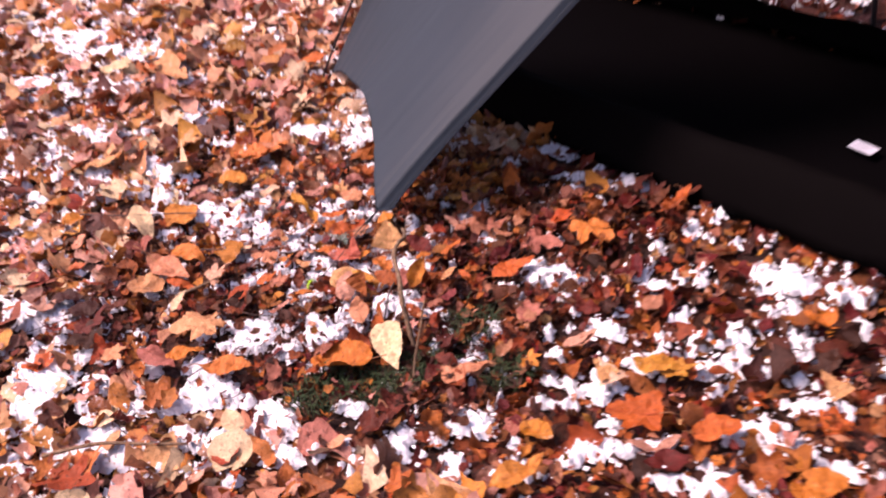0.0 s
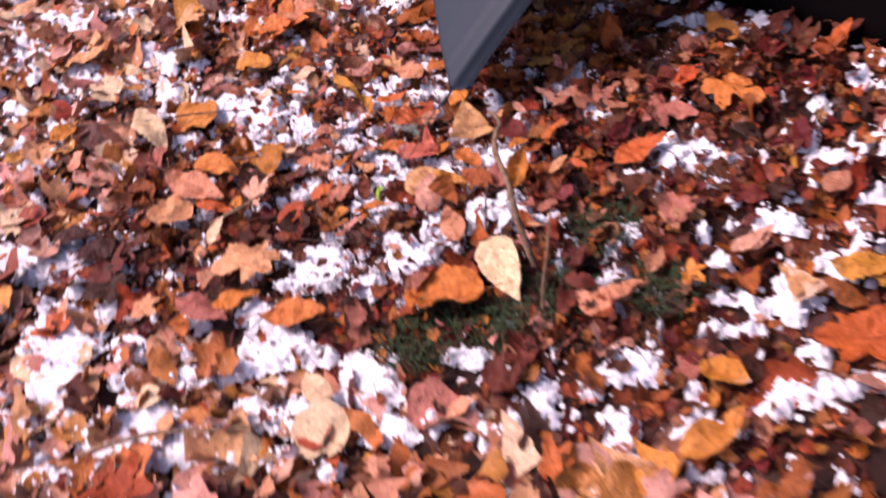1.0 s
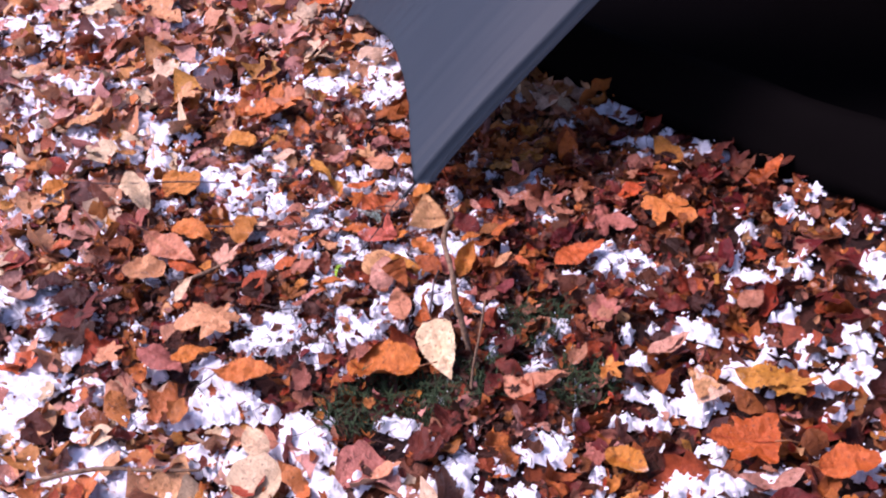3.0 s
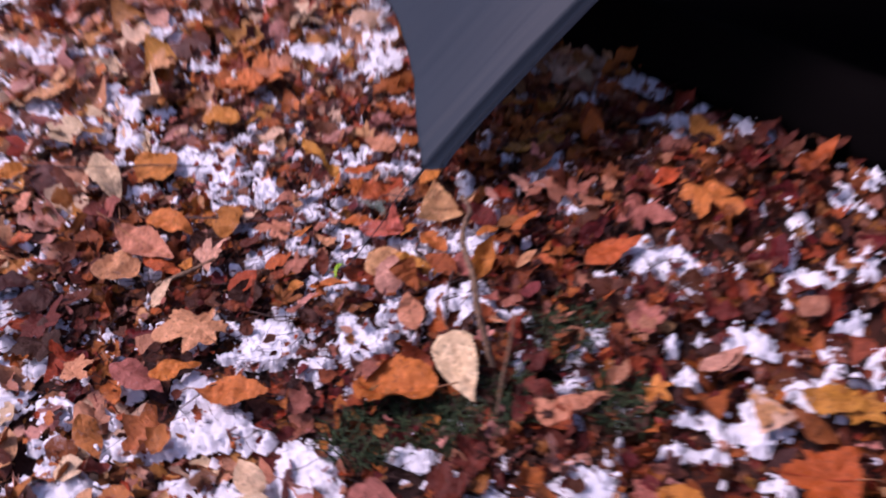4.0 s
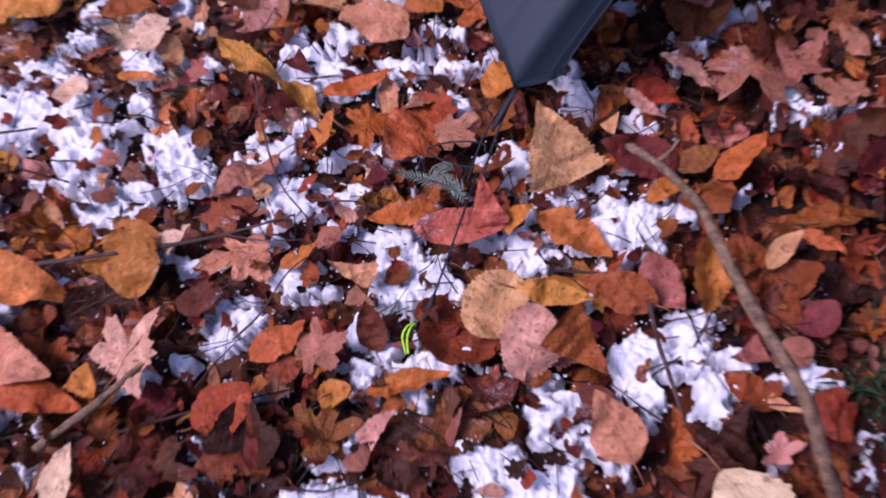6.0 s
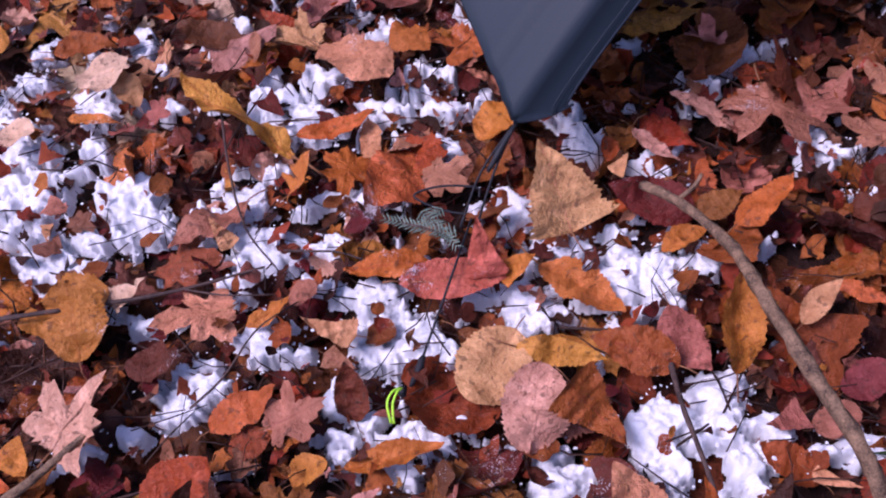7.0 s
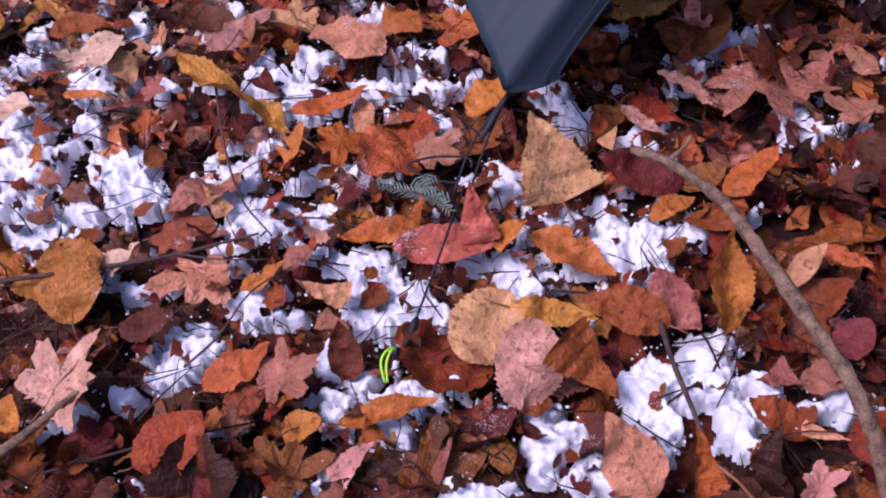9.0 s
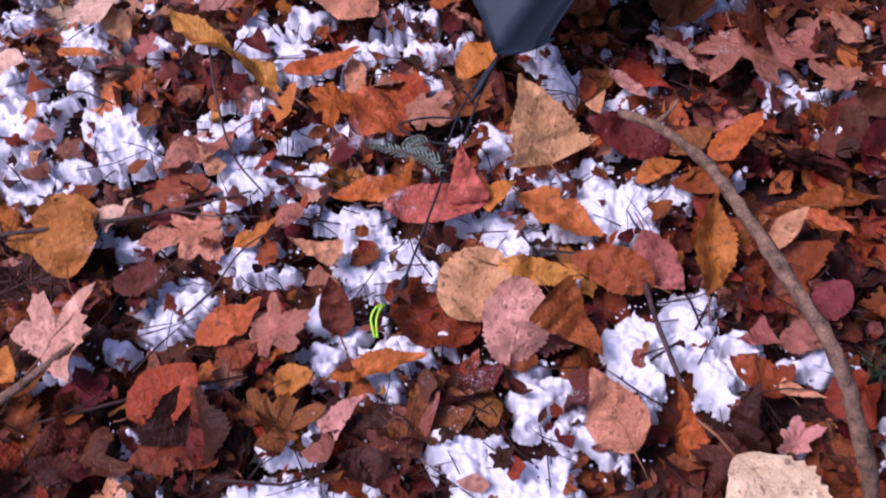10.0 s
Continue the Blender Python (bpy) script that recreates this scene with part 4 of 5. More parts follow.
LEAVES_AROUND = [
    ('maple', 'rust', -0.193, 0.401, 0.019, -0.113, 0.422, 0.019, 0.6, 0),
    ('round', 'ochre', -0.446, 0.111, 0.024, -0.367, 0.079, 0.024, 0.8, 0),
    ('round', 'ochre', -0.417, 0.233, 0.024, -0.349, 0.245, 0.024, 0.7, 0),
    ('maple', 'cream', -1.105, 0.546, 0.029, -1.06, 0.652, 0.029, 0.7, 0),
    ('ovate', 'ochre', -1.252, 0.843, 0.029, -1.138, 0.901, 0.029, 0.45, 0),
    ('maple', 'ochre', 0.372, 0.31, 0.029, 0.464, 0.275, 0.029, 0.7, 0),
    ('maple', 'pinkbrown', 0.301, 0.242, 0.024, 0.385, 0.232, 0.024, 0.8, 0),
]

ROWS = LEAVES_AT_STAKE_A + LEAVES_AT_STAKE_B + LEAVES_AT_STAKE_C + LEAVES_AT_STAKE_D + LEAVES_BESIDE_A + LEAVES_BESIDE_B + LEAVES_BESIDE_C + LEAVES_ALONG_A + LEAVES_ALONG_B + LEAVES_BEYOND_A + LEAVES_BEYOND_B + LEAVES_BEYOND_C + LEAVES_BEYOND_D + LEAVES_AROUND
WORDS = {"ochre": "yellow-brown", "orange": "orange", "rust": "rust-brown", "tan": "tan", "cream": "pale cream", "pinkbrown": "pinkish brown",
         "brown": "dark brown", "darkred": "deep red-brown", "red": "dull red", "redorange": "red-orange", "pink": "faded pink", "magenta": "purple-red", "sienna": "reddish tan", "umber": "brown", "peat": "blackish brown"}
SHAPES = {"lance": "slender toothed", "ovate": "oval", "triangle": "broad pointed", "round": "rounded", "maple": "lobed"}
for _n, (_k, _c, _bx, _by, _bz, _tx, _ty, _tz, _w, _roll) in enumerate(ROWS):
    _base, _tip = Vector((_bx, _by, _bz)), Vector((_tx, _ty, _tz))
    _l = (_tip - _base).length
    _ob = leaf_thing(leaf_shape(_k, _w, 100 + _n, True, 0.6 if _k == "triangle" else 0.95, 0.35), _l, M_COLOUR[_c], f"{WORDS[_c]} {SHAPES[_k]} dry autumn leaf on the forest floor")
    _ax = (_tip - _base) / _l
    _ay = Vector((0, 0, 1)).cross(_ax).normalized()
    _frame = Matrix((_ax, _ay, _ax.cross(_ay))).transposed().to_4x4()
    _ob.matrix_world = Matrix.Translation(_base) @ _frame @ Matrix.Rotation(radians(_roll), 4, "X")

_MID = np.array([((bx + tx) / 2, (by + ty) / 2, math.hypot(tx - bx, ty - by)) for _, _, bx, by, _, tx, ty, _, _, _ in ROWS])


def clear_of_rows(x, y, size, share):
    return bool((np.hypot(_MID[:, 0] - x, _MID[:, 1] - y) > share * (_MID[:, 2] + size) * 0.5).all())


KINDS = ("maple", "ovate", "ovate", "maple", "round", "triangle")
_fine = [leaf_shape(KINDS[i % 6], (0.85, 0.42, 0.5, 0.95, 0.8, 0.8)[i % 6], 300 + i, True, 1.9) for i in range(18)]
_rough = [leaf_shape(KINDS[i % 6], (0.85, 0.42, 0.5, 0.95, 0.8, 0.8)[i % 6], 400 + i, False, 1.7) for i in range(36)]


def leaf_turn(r, tilt):
    return Matrix.Rotation(r.uniform(0, 2 * math.pi), 3, "Z") @ Matrix.Rotation(radians(r.normal(0, tilt)), 3, "X") @ Matrix.Rotation(radians(r.normal(0, tilt)), 3, "Y")


# single leaves strewn round the stake
_pattern = [leaf_thing(q, 1.0, M_LEAF if k < 9 else M_LEAF_DAMP_SHADED, "curled orange-brown autumn leaf in the litter" if k < 9 else "curled damp dark brown leaf in the litter, shade in its colour") for k, q in enumerate(_fine)]
_r = np.random.default_rng(21)
_made = 0
while _made < 190:
    _x, _y, _l = _r.uniform(-0.42, 0.42), _r.uniform(-0.2, 0.5), _r.uniform(0.03, 0.066)
    # leaves in front and to the right get hues with shade painted in
    _damp_shaded = _y < -0.01 or _x > 0.2
    if _made < 18 and _damp_shaded != (_made >= 9):
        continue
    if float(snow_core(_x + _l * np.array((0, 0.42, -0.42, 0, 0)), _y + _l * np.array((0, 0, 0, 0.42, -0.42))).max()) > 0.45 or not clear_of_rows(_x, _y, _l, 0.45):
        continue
    _q = _made if _made < 18 else int(_r.integers(9)) + (9 if _damp_shaded else 0)
    _size = 1.0 if _made < 18 else _pattern[_q].scale[0]
    _m = Matrix.Translation((_x, _y, float(ground_z(_x, _y)) + _r.uniform(0.012, 0.026))) @ leaf_turn(_r, 21).to_4x4()
    _m = _m @ Matrix.Diagonal((_l / _size, _l / _size, _l / _size, 1)) @ Matrix.Translation((-0.5 * _size, 0, 0))
    if _made < 18:
        _pattern[_q].matrix_basis = _m
    else:
        copy_thing(_pattern[_q], _m)
    _made += 1


def litter(x0, x1, y0, y1, per_m2, seed, top=0.4, source=None, mat=None, over=0.9, small=0.034, large=0.085, layer="upper"):
    """One layer of leaf litter, one mesh: the low layer everywhere, the upper one mostly off the snow."""
    r = np.random.default_rng(seed)
    shapes = source or _rough
    upper = layer == "upper"
    vs, fs, us, base = [], [], [], 0
    count = int((x1 - x0) * (y1 - y0) * per_m2 * (top if upper else 1 - top))
    X, Y, S = r.uniform(x0, x1, count), r.uniform(y0, y1, count), r.uniform(small, large, count)
    mask = np.max([snow_core(X + a * S, Y + c * S) for a, c in ((0, 0), (0.45, 0), (-0.45, 0), (0, 0.45), (0, -0.45))], 0)
    gz, tent = ground_z(X, Y), under_tent(X, Y)
    for x, y, size, m, g, t in zip(X, Y, S, mask, gz, tent):
        if t or (upper and m > 0.4 and r.random() < over) or (upper and not clear_of_rows(x, y, size, 0.35)):
            continue
        v, f, p = shapes[int(r.integers(len(shapes)))][:3]
        turn = np.array(leaf_turn(r, 27 if upper else 14))
        w = (v - (0.5, 0, 0)) * size @ turn.T + (x, y, g + (r.uniform(0.006, 0.034) if upper else r.uniform(-0.008, 0.004)))
        vs.append(w)
        us.append(p)
        fs += [tuple(base + i for i in q) for q in f]
        base += len(v)
    return mesh_from("leaf_litter", np.vstack(vs), fs, mat or M_LITTER, np.vstack(us))


# beside the tent and in front, dark hues stand for shade and damp
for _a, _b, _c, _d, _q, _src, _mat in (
        (-0.18, 0.2, 0.12, 0.5, 3200, _fine, M_LITTER), (0.2, 0.6, 0.12, 0.5, 3200, _fine, M_DAMP_SHADED), (-0.45, -0.18, 0.12, 0.5, 3200, _fine, M_DRY_LIT), (-0.45, 0.2, -0.02, 0.12, 3200, _fine, M_LITTER), (0.2, 0.6, -0.02, 0.12, 3200, _fine, M_DAMP_SHADED),
        (-0.45, 0.6, -0.30, -0.16, 3200, _fine, M_LITTER), (-0.45, 0.6, -0.16, -0.02, 3200, _fine, M_DAMP_SHADED), (-0.45, 0.2, 0.5, 1.8, 2700, None, M_DRY_LIT), (0.2, 1.1, 0.5, 1.8, 1300, None, M_DAMP_SHADED), (0.6, 1.4, -0.8, 0.0, 1500, None, M_LITTER), (0.6, 1.4, 0.0, 0.5, 1500, None, M_DAMP_SHADED),
        (-0.45, 0.6, -0.8, -0.3, 2000, None, M_DRY_LIT), (-1.3, -0.45, -0.9, 0.1, 2000, None, M_DRY_LIT), (-1.3, -0.45, 0.1, 1.8, 2700, None, M_DRY_LIT), (-2.4, -1.3, -0.5, 1.8, 2000, None, M_DRY_LIT)):
    # dark low layer: the shade in the gaps is put into its colour
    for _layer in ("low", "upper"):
        thing("leaf_litter", "layer of loose dry orange and tan fallen leaves, coloured paler for brighter light" if _mat is M_DRY_LIT and _layer == "upper" else "matted layer of damp brown and orange fallen leaves, some coloured darker for shade",
              "leaves", kind="stuff", data=litter(_a, _b, _c, _d, _q, int(1000 + 100 * (_a + 3 * _c + 5)), source=_src, mat=_mat if _layer == "upper" else M_DRY_LIT if _mat is M_DRY_LIT else M_DAMP_SHADED, over=0.92 if _src else 0.4, layer=_layer, small=0.02 if _src else 0.03, large=0.064 if _src else 0.085))

# the same litter, thinner, further out all round
for _a, _b, _c, _d in ((-4.6, -2.4, -2.4, 3.8), (-2.4, 3.4, 1.8, 3.8), (1.4, 3.4, -2.4, 1.8), (-2.4, 1.4, -2.4, -0.8)):
    thing("leaf_litter", "thin layer of dry brown leaves on forest floor", "leaves", kind="stuff", data=litter(_a, _b, _c, _d, 260, 55, top=1.0, mat=M_DRY_LIT, small=0.045, large=0.10))

# torn scraps of leaf, on snow and leaves alike
for _a, _b, _c, _d, _q in ((-0.45, 0.5, -0.22, 0.45, 3600), (-1.3, 1.2, -0.7, 0.9, 1900)):
    thing("leaf_scraps", "small torn scraps of brown leaf strewn on snow", "leaves", kind="stuff",
          data=litter(_a, _b, _c, _d, _q, 77, top=1.0, mat=M_DAMP_SHADED if _q > 2000 else M_LITTER, over=0.25, small=0.005, large=0.024))

# needles and hair-thin twigs lying in the litter
_vs, _fs = [], []
_r = np.random.default_rng(5)
for _k in range(2700):
    _x, _y = (_r.uniform(-0.45, 0.45), _r.uniform(-0.3, 0.5)) if _k < 1900 else (_r.uniform(-1.4, 1.0), _r.uniform(-0.6, 1.0))
    if bool(under_tent(np.array(_x), np.array(_y))):
        continue
    _l, _a = _r.uniform(0.01, 0.05), _r.uniform(0, math.pi)
    _g = float(ground_z(_x, _y)) + _r.uniform(0.014, 0.030)
    _d = Vector((math.cos(_a), math.sin(_a), _r.uniform(-0.25, 0.25))) * float(_l * 0.5)
    _bow = Vector((-math.sin(_a), math.cos(_a), 0)) * float(_l * _r.uniform(-0.12, 0.12))
    _q = _r.uniform(0.0003, 0.0007)
    if _k >= 2620:
        _x, _y, _l, _q = _r.uniform(-0.45, 0.45), _r.uniform(-0.3, 0.5), _r.uniform(0.06, 0.13), _r.uniform(0.0006, 0.0011)
        _d, _bow = _d.normalized() * float(_l * 0.5), _bow * 3
    _v, _f = tube([Vector((_x, _y, _g)) - _d, Vector((_x, _y, _g)) + _bow, Vector((_x, _y, _g)) + _d], [_q, _q, _q * 0.6], 3)
    _fs += [tuple(len(_vs) + i for i in f) for f in _f]
    _vs += _v
thing("needle_litter", "dead conifer needles and hair-thin twigs on snow and leaves", "needles", kind="stuff", data=mesh_from("needle_litter", _vs, _fs, M_NEEDLE))


# ---- branches and twigs ----
def branch(name, label, points, r0, r1, mat, wobble=0.25, seed=0, sides=9, side_twigs=()):
    path = smooth_path(points, 7)
    n = len(path)
    radii = [(r0 + (r1 - r0) * i / (n - 1)) * (1 + 0.18 * (vnoise(i * 0.7 + seed, 3.3) - 0.5)) for i in range(n)]
    v, f = tube(path, radii, sides, wobble, seed)
    ob = thing(name, label, "branch" if r0 > 0.003 else "twig", data=mesh_from(name, v, f, mat))
    for pts, q in side_twigs:
        tv, tf = tube(smooth_path(pts, 4), [q * (1 - 0.12 * i / 3) for i in range(4 * (len(pts) - 1) + 1)], 6, 0.2, seed + 3)
        part("side_twig", mesh_from("side_twig", tv, tf, mat), ob)
    return ob


branch("fallen_branch", "bent weathered grey-brown stick arching up from the leaves",
       [(0.131, 0.124, 0.078), (0.150, 0.103, 0.094), (0.178, 0.066, 0.110), (0.191, 0.030, 0.126), (0.211, -0.012, 0.134), (0.242, -0.050, 0.117), (0.257, -0.074, 0.095), (0.274, -0.092, 0.055), (0.288, -0.104, -0.01)],
       0.0026, 0.0045, M_BARK, 0.55, 4, 10, [([(0.150, 0.103, 0.094), (0.158, 0.108, 0.101), (0.162, 0.116, 0.103)], 0.0016)])
branch("twig", "thin dark twig crossing snow and leaves",
       [(-0.28, 0.003, 0.026), (-0.186, 0.031, 0.028), (-0.143, 0.047, 0.028), (-0.097, 0.071, 0.026)], 0.0018, 0.0008, M_TWIG, 0.25, 6, 7,
       [([(-0.143, 0.047, 0.028), (-0.115, 0.045, 0.03), (-0.085, 0.052, 0.026)], 0.0007)])
branch("twig", "thin dark twig with a knobbly end on the snow",
       [(-0.086, 0.082, 0.03), (-0.066, 0.083, 0.032), (-0.048, 0.085, 0.03), (-0.02, 0.082, 0.022)], 0.0010, 0.0005, M_TWIG, 0.3, 9, 6)
branch("twig", "broken pale grey twig among brown leaves",
       [(-0.225, -0.125, 0.022), (-0.195, -0.094, 0.028), (-0.180, -0.075, 0.03), (-0.160, -0.051, 0.036)], 0.0033, 0.0018, M_BARK, 0.3, 12, 8)
branch("twig", "slender dark twig leaning over the snow",
       [(-0.165, 0.20, 0.03), (-0.14, 0.14, 0.03), (-0.115, 0.095, 0.03), (-0.088, 0.07, 0.026)], 0.0010, 0.0006, M_TWIG, 0.2, 15, 6)
branch("twig", "slender dark twig leaning over the snow",
       [(-0.115, -0.03, 0.024), (-0.099, -0.010, 0.03), (-0.088, 0.024, 0.03), (-0.07, 0.05, 0.024)], 0.0009, 0.0005, M_TWIG, 0.2, 18, 6)
branch("twig", "dark twig half buried in snow", [(0.155, 0.045, 0.026), (0.165, 0.01, 0.03), (0.18, -0.025, 0.028), (0.195, -0.06, 0.022)], 0.0018, 0.0012, M_TWIG, 0.35, 21, 7)
branch("twig", "long thin dark twig in the litter", [(-0.62, 0.02, 0.03), (-0.5, 0.045, 0.034), (-0.40, 0.09, 0.03), (-0.32, 0.12, 0.024)], 0.0020, 0.0010, M_TWIG, 0.25, 24, 7)
branch("twig", "thin grey twig standing up out of the moss", [(0.312, -0.162, -0.01), (0.314, -0.146, 0.045), (0.317, -0.118, 0.092), (0.318, -0.095, 0.130)], 0.0024, 0.0015, M_BARK, 0.4, 33, 8)
branch("twig", "grey stick end in the leaf litter", [(-0.16, -0.52, 0.02), (-0.08, -0.47, 0.03), (0.0, -0.44, 0.03), (0.05, -0.41, 0.02)], 0.0034, 0.0020, M_BARK, 0.3, 30, 8)


# ---- conifer sprigs ----
def sprig(label, x, y, z, heading, length, mat, pairs=22, needle=0.011, seed=0):
    r = np.random.default_rng(seed)
    ob = thing("conifer_sprig", label, "sprig", "conifer sprigs")
    stem_v, stem_f = tube([(0, 0, 0), (length * 0.5, 0, 0.004), (length, 0, 0.001)], [0.0009, 0.0007, 0.0004], 5)
    part("stem", mesh_from("stem", stem_v, stem_f, M_TWIG), ob)
    vs, fs = [], []
    for i in range(pairs):
        s = (i + 0.5) / pairs
        for side in (-1, 1):
            n = needle * (1 - 0.45 * s) * r.uniform(0.85, 1.1)
            a = side * radians(62 - 14 * s + r.uniform(-5, 5))
            p = Vector((s * length, 0, 0.003))
            q = p + Vector((math.cos(a) * n, math.sin(a) * n, r.uniform(-0.001, 0.002)))
            w = Vector((0.0007, 0, 0))
            b = len(vs)
            mid = (p + q) / 2
            vs += [p - w * 0.6, mid - w, q, mid + w, p + w * 0.6, mid + Vector((0, 0, 0.0005))]
            fs += [(b, b + 1, b + 5), (b + 1, b + 2, b + 5), (b + 2, b + 3, b + 5), (b + 3, b + 4, b + 5), (b + 4, b, b + 5)]
    part("needles", mesh_from("needles", vs, fs, mat, smooth=False), ob)
    ob.matrix_world = pose(x, y, z, r.uniform(-8, 8), -4, heading)
    return ob


sprig("grey-green hemlock sprig with flat needles on a red leaf", 0.024, 0.094, 0.046, 174, 0.047, M_GREEN, 19, 0.0095, 1)
sprig("grey-green hemlock sprig with flat needles on a red leaf", -0.002, 0.112, 0.044, -43, 0.038, M_GREEN, 15, 0.009, 2)
sprig("short grey-green hemlock sprig with flat needles", 0.011, 0.116, 0.043, 237, 0.022, M_GREEN, 9, 0.008, 3)


def tuft(label, x, y, size, count, seed):
    """A low tuft of moss and grass blades."""
    r = np.random.default_rng(seed)
    vs, fs = [], []
    for _ in range(count):
        a, d = r.uniform(0, 2 * math.pi), size * math.sqrt(r.random())
        p = Vector((x + d * math.cos(a), y + d * math.sin(a), 0.0))
        p.z = float(ground_z(p.x, p.y)) + 0.008
        h, lean, w = (float(q) for q in (r.uniform(0.012, 0.034), r.uniform(0, 2 * math.pi), r.uniform(0.0006, 0.0016)))
        o = Vector((math.cos(lean), math.sin(lean), 0))
        s = Vector((-o.y, o.x, 0)) * w
        b = len(vs)
        vs += [p - s, p + s, p + o * h * 0.4 + s * 0.8 + Vector((0, 0, h * 0.7)), p + o * h * 0.4 - s * 0.8 + Vector((0, 0, h * 0.7)), p + o * h + Vector((0, 0, h * 0.8))]
        fs += [(b, b + 1, b + 2, b + 3), (b + 3, b + 2, b + 4)]
    thing("moss_tuft", label, "moss", "moss tufts", kind="stuff", data=mesh_from("moss_tuft", vs, fs, M_MOSS, smooth=False))


for _k, (_x, _y, _s) in enumerate(((0.31, -0.13, 0.05), (0.18, -0.23, 0.05), (0.44, -0.08, 0.04), (0.33, 0.0, 0.045), (0.25, -0.19, 0.04))):
    tuft("low dark green moss and grass between the leaves", _x, _y, _s, 240, 40 + _k)

# ---- tent ----
tent = thing("tent", "low grey nylon tent with black tub floor pitched on leaves", "tent")
TIP, CORNER = Vector((0.050, 0.165, 0.076)), Vector((0.084, 0.180, 0.080))
NOTCH, PEAK_L, PEAK_R = Vector((-0.466, 0.733, 0.010)), Vector((0.325, 0.70, 1.10)), Vector((0.911, 0.996, 0.952))


def cloth(name, hem, top, rows, mat, wrinkle, label="", thickness=0.0012, curve=0.0, bow=(0, 0, 0), owner=None):
    """A panel between a lower edge and an upper edge, with folds that fan out from its lower right corner."""
    n = len(hem)
    vs, fs, us = [], [], []
    up = (Vector(top[-1]) - Vector(hem[-1])).cross(Vector(hem[0]) - Vector(hem[-1])).normalized()
    for j in range(rows):
        v = (j / (rows - 1)) ** 1.5
        for i in range(n):
            u = i / (n - 1)
            p = Vector(hem[i]).lerp(Vector(top[i]), v) + Vector(bow) * (math.sin(math.pi * math.sqrt(v)) * u ** 4)
            fold = wrinkle * math.exp(-6 * v) * (0.16 * abs(math.sin(u * 47)) + 0.14 * abs(math.sin(u * 83 + 0.9)) + 0.06 * abs(math.sin(u * 151))) + wrinkle * 0.7 * (vnoise(u * 5, v * 7 + 3) - 0.5)
            inside = math.sin(math.pi * min(1, v)) * math.sin(math.pi * u)
            vs.append(p + up * float(fold * min(1, 9 * u * (1 - u) + 0.1) - curve * inside))
            us.append((u, v))
    for j in range(rows - 1):
        for i in range(n - 1):
            fs.append((j * n + i, j * n + i + 1, (j + 1) * n + i + 1, (j + 1) * n + i))
    ob = part(name, mesh_from(name, vs, fs, mat, us), owner or tent, label)
    solid = ob.modifiers.new("thickness", "SOLIDIFY")
    solid.thickness = thickness
    return ob, vs


_hem = smooth_path([NOTCH, (-0.362, 0.648, 0.065), (-0.262, 0.557, 0.10), (-0.190, 0.49, 0.128), (-0.128, 0.426, 0.14), (-0.034, 0.305, 0.13), (0.016, 0.221, 0.10), TIP], 9) + [TIP.lerp(CORNER, k / 6) - Vector((0, 0, 0.004)) * math.sin(math.pi * k / 6) for k in range(1, 7)]
_top = [PEAK_L.lerp(PEAK_R, i / (len(_hem) - 1)) for i in range(len(_hem))]
fly, _fv = cloth("fly_panel", _hem, _top, 40, M_FLY, 0.013, "taut blue-grey nylon fly panel", curve=0.02, bow=(-0.038, -0.026, -0.022))
_n = len(_hem)
_right = [_fv[j * _n + _n - 1] for j in range(40)]
_inner = [_fv[j * _n + _n - 2].lerp(_fv[j * _n + _n - 3], 0.3) for j in range(40)]
_v, _f = tube(_right, [0.0009] * 40, 6)
part("edge_tape", mesh_from("edge_tape", _v, _f, M_FLY_EDGE), fly, "dark edge tape")
_v, _f = tube([p + Vector((-0.002, -0.002, 0.002)) for p in _inner[:34]], [0.0007] * 34, 5)
part("seam", mesh_from("seam", _v, _f, M_FLY_EDGE), fly, "dark stitched seam")
_v, _f = tube(_hem, [0.0008] * _n, 6)
part("hem_tape", mesh_from("hem_tape", _v, _f, M_FLY_EDGE), fly, "dark hem tape")
# cord down the outer edge to its peg at the notch
_v, _f = tube(smooth_path([(-0.486, 0.735, -0.01), (-0.483, 0.735, 0.02), (-0.2, 0.725, 0.42), (0.32, 0.70, 1.10)], 6), [0.0028] * 19, 6)
part("edge_cord", mesh_from("edge_cord", _v, _f, M_CORD), tent, "black cord along the fly's outer edge")


def on_tub(u, v, z):
    return (TUB_O[0] + u * TUB_U[0] + v * TUB_V[0], TUB_O[1] + u * TUB_U[1] + v * TUB_V[1], z)


def tub_sheet(name, rows, mat, label, seed):
    """A slack sheet: each row is (v, z) across the tub, run along its length with sag and creases."""
    nu = 60
    vs, fs = [], []
    for i in range(nu):
        u = -0.34 + 2.32 * i / (nu - 1)
        for k, (v, z) in enumerate(rows):
            w = 0.014 * (vnoise(u * 7 + seed, k * 0.8) - 0.5) + 0.008 * (vnoise(u * 19, k * 1.7 + seed) - 0.5)
            vs.append(on_tub(u, v + (w if 0 < k < len(rows) - 1 else 0.5 * w), z + 0.7 * w))
    m = len(rows)
    for i in range(nu - 1):
        for k in range(m - 1):
            fs.append((i * m + k, (i + 1) * m + k, (i + 1) * m + k + 1, i * m + k + 1))
    ob = part(name, mesh_from(name, vs, fs, mat), tent, label)
    ob.modifiers.new("thickness", "SOLIDIFY").thickness = 0.001
    return ob


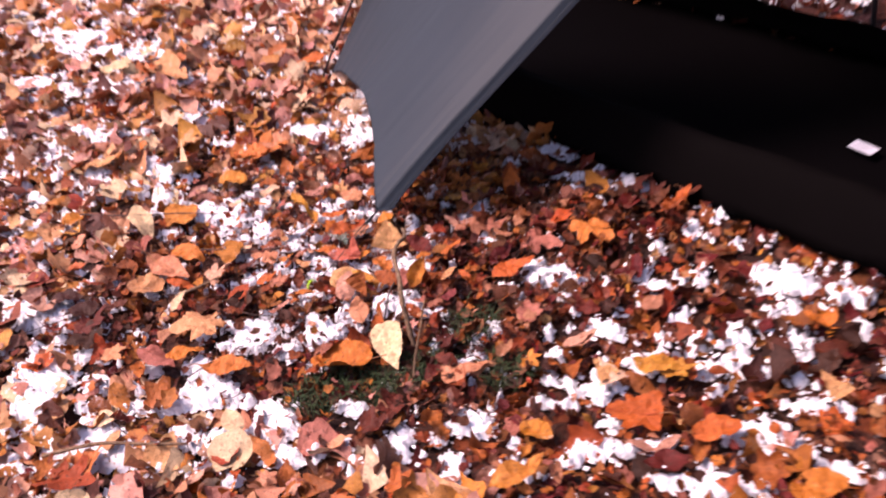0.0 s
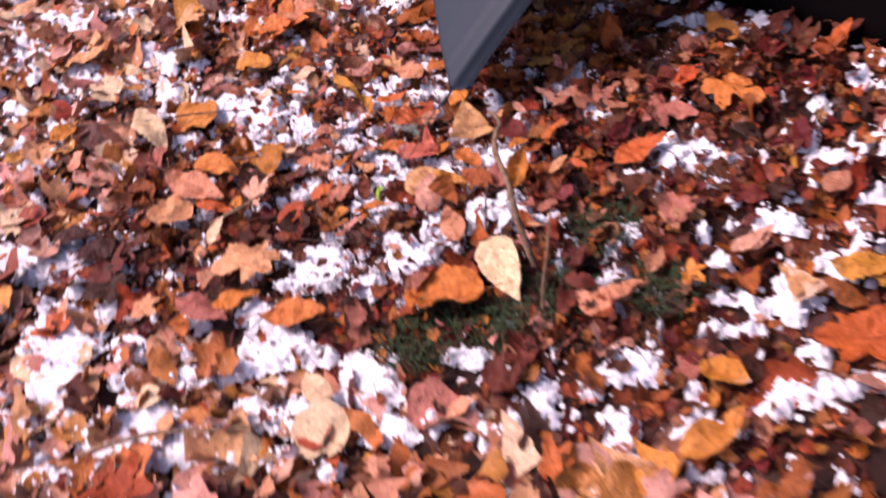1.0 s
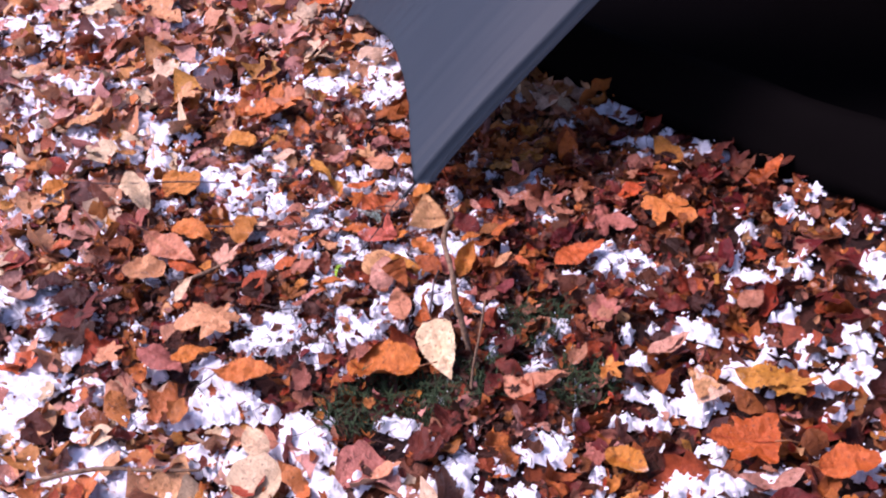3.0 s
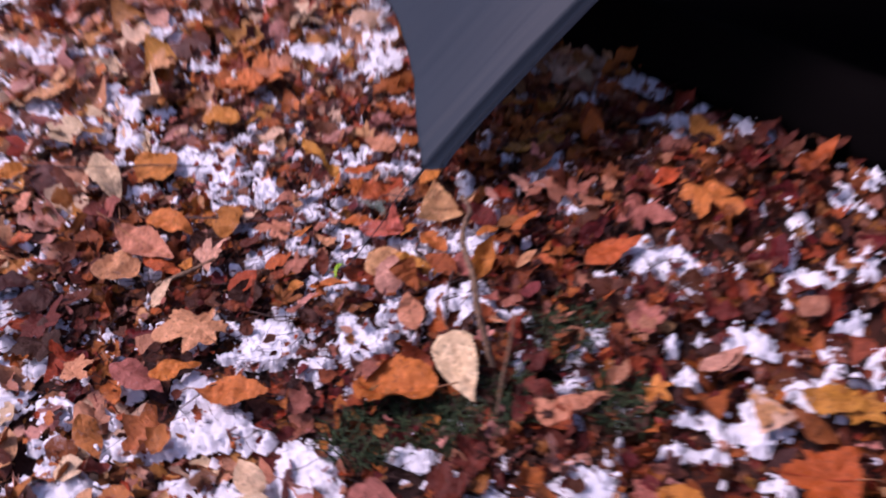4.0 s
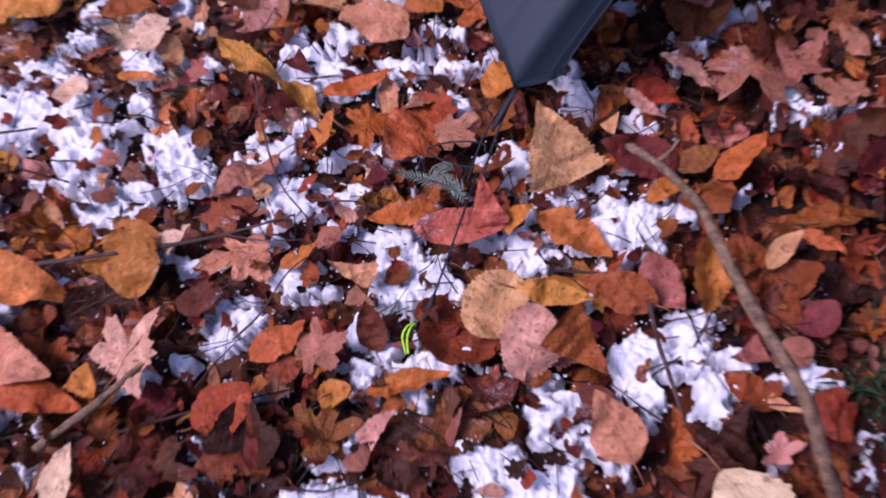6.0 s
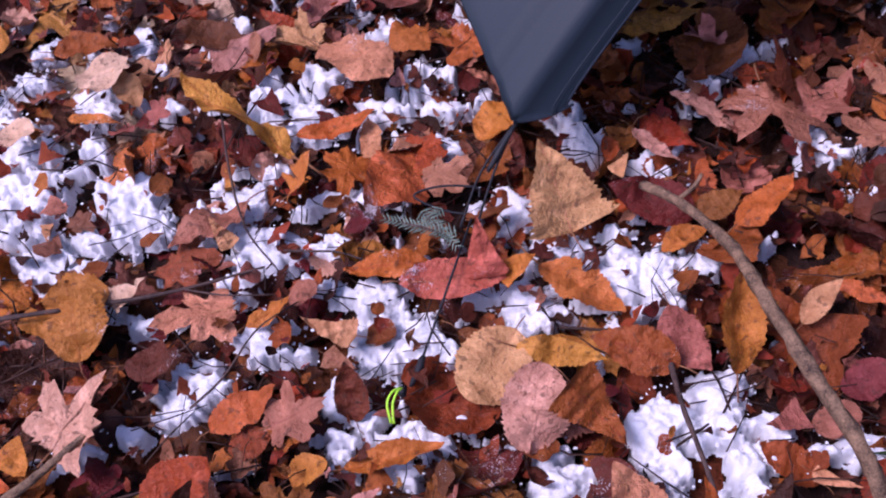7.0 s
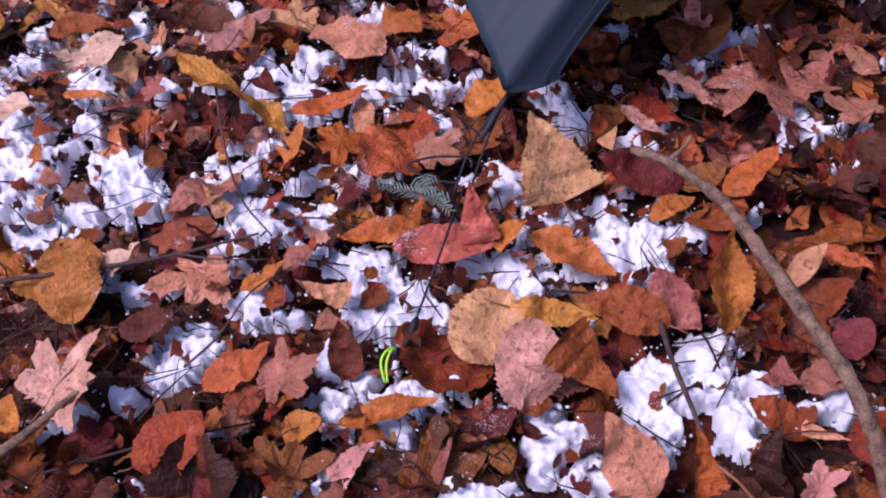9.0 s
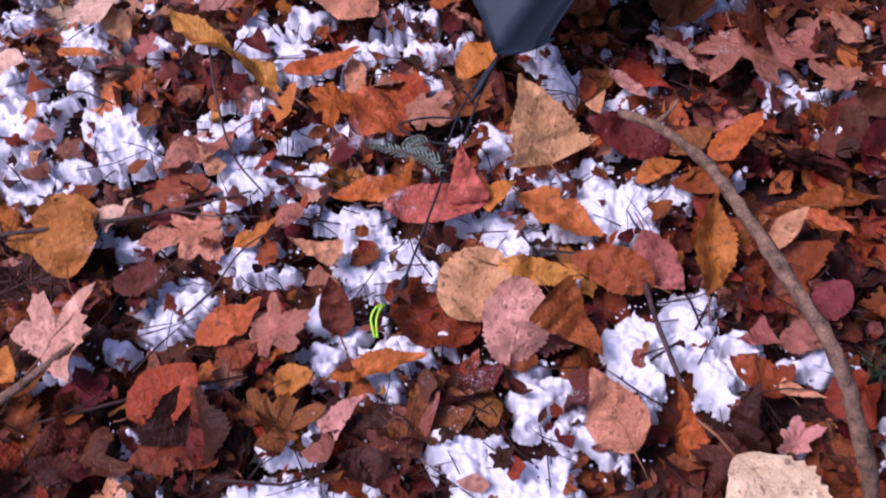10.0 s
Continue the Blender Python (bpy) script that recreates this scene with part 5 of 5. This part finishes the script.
# floor and walls with the interior's shade painted into their black
tub_sheet("tub_wall", [(0.0, 0.004), (0.006, 0.03), (0.02, 0.055), (0.035, 0.08), (0.055, 0.10), (0.07, 0.105)], M_TUB_WALL_SHADED, "charcoal nylon tub wall, interior shade in its colour", 1.0)
tub_sheet("tub_floor", [(0.005, 0.006), (0.12, 0.02), (0.25, 0.018), (0.40, 0.02), (0.56, 0.014), (0.64, 0.008)], M_TUB_SHADED, "black nylon tub floor, interior shade in its colour", 5.0)
tub_sheet("tub_wall", [(0.63, 0.004), (0.62, 0.035), (0.60, 0.07), (0.58, 0.10), (0.55, 0.125)], M_TUB_WALL_SHADED, "charcoal nylon tub wall, interior shade in its colour", 9.0)

# sloping roof behind the fly panel, out of view, added to shade the floor
_ra = [Vector((-0.05, 1.40, 0.34)).lerp(Vector((2.2, 0.70, 0.34)), i / 20) for i in range(21)]
_rb = [Vector((0.325, 0.70, 1.103)).lerp(Vector((2.0, 0.16, 1.103)), i / 20) for i in range(21)]
cloth("shade_roof_panel", _ra, _rb, 14, M_FLY, 0.01, "unseen grey nylon roof panel added to shade the tub floor", curve=0.03)
_v, _f = tube([(0.70, 1.215, -0.01), (0.705, 1.20, 0.3), (0.71, 1.17, 0.66)], [0.006] * 3, 10)
part("tent_pole", mesh_from("tent_pole", _v, _f, M_PLASTIC), tent, "thin black tent pole")


def slab(a, b, c, d, thick):
    """A thin plate on four corners."""
    p = [Vector(q) for q in (a, b, c, d)]
    n = (p[1] - p[0]).cross(p[3] - p[0]).normalized() * thick
    vs = p + [q + n for q in p]
    return vs, [(3, 2, 1, 0), (4, 5, 6, 7), (0, 1, 5, 4), (1, 2, 6, 5), (2, 3, 7, 6), (3, 0, 4, 7)]


_tx, _ty = 0.806, 0.660
_du, _dv = Vector((0.046, -0.022, 0)), Vector((0.012, 0.026, 0.0))
_c = Vector((_tx, _ty, 0.036))
_v, _f = slab(_c - _du / 2 - _dv / 2, _c + _du / 2 - _dv / 2, _c + _du / 2 + _dv / 2, _c - _du / 2 + _dv / 2, 0.0012)
tag = part("tag", mesh_from("tag", _v, _f, M_TAG, smooth=False), tent, "small white printed fabric tag")
for _k in range(3):
    _o = _c + _dv * (0.22 - 0.22 * _k) + Vector((0, 0, 0.0014))
    _v, _f = slab(_o - _du * 0.38 - _dv * 0.04, _o + _du * (0.3 - 0.06 * _k) - _dv * 0.04, _o + _du * (0.3 - 0.06 * _k) + _dv * 0.04, _o - _du * 0.38 + _dv * 0.04, 0.0006)
    part("print_line", mesh_from("print_line", _v, _f, M_INK, smooth=False), tag)

# ---- guy line from the fly's corner to its peg ----
guy = thing("guy_line", "thin black guy line with tensioner tied to peg", "cord")
_knot = Vector((0.036, 0.138, 0.058))
_end = Vector((0.013, 0.018, 0.022))
for _o in (Vector((0.004, 0, 0)), Vector((-0.004, 0, 0))):
    _v, _f = tube(smooth_path([TIP, _knot + _o, _knot.lerp(_end, 0.3) + _o * 1.2], 5), [0.0008] * 11, 6)
    part("cord", mesh_from("cord", _v, _f, M_CORD), guy)
_v, _f = tube([_knot.lerp(_end, 0.25), _knot.lerp(_end, 0.6) + Vector((0, 0, -0.001)), _end], [0.0008] * 3, 6)
part("cord", mesh_from("cord", _v, _f, M_CORD), guy)
_v, _f = tube(smooth_path([(0.026, 0.118, 0.046), (0.022, 0.122, 0.034), (0.006, 0.125, 0.032), (-0.012, 0.132, 0.034), (0.004, 0.14, 0.036), (0.027, 0.142, 0.036), (0.03, 0.136, 0.034)], 5), [0.0008] * 31, 6)
part("loose_loop", mesh_from("loose_loop", _v, _f, M_CORD), guy, "slack loop of black cord")
_v, _f = tube(smooth_path([TIP + Vector((0.003, 0.006, 0.001)), TIP.lerp(_knot, 0.5), _knot], 4), [0.0011, 0.0013, 0.0014, 0.0016, 0.0020, 0.0024, 0.0021, 0.0016, 0.0012], 8, 0.4)
part("corner_webbing", mesh_from("corner_webbing", _v, _f, M_PLASTIC), guy, "black webbing and tensioner")
_v, _f = tube(smooth_path([_end + Vector((0.001, 0.006, 0.001)), _end, _end + Vector((-0.004, -0.012, -0.006))], 4), [0.0012, 0.0017, 0.0023, 0.0020, 0.0026, 0.0022, 0.0024, 0.0018, 0.0012], 8, 0.4)
part("knot", mesh_from("knot", _v, _f, M_CORD), guy, "black knot at the peg")

peg = thing("tent_peg", "tent peg in the leaves with lime green pull loop", "tent peg")
_v, _f = tube([(0.010, 0.012, -0.07), (0.006, 0.006, 0.0), (0.004, 0.003, 0.016)], [0.002, 0.003, 0.003], 8)
part("shaft", mesh_from("shaft", _v, _f, M_PLASTIC), peg, "dark metal peg shaft")
for _o in (0.0, 0.0028):
    _v, _f = tube(smooth_path([(0.004 + 0.4 * _o, 0.002, 0.021), (0.0008 + _o, -0.003, 0.025), (-0.001 + 1.2 * _o, -0.010, 0.023), (0.0025 + 0.6 * _o, -0.019, 0.017)], 6), [0.0008] * 19, 6)
    part("pull_loop", mesh_from("pull_loop", _v, _f, M_LIME), peg, "bright lime green cord loop")
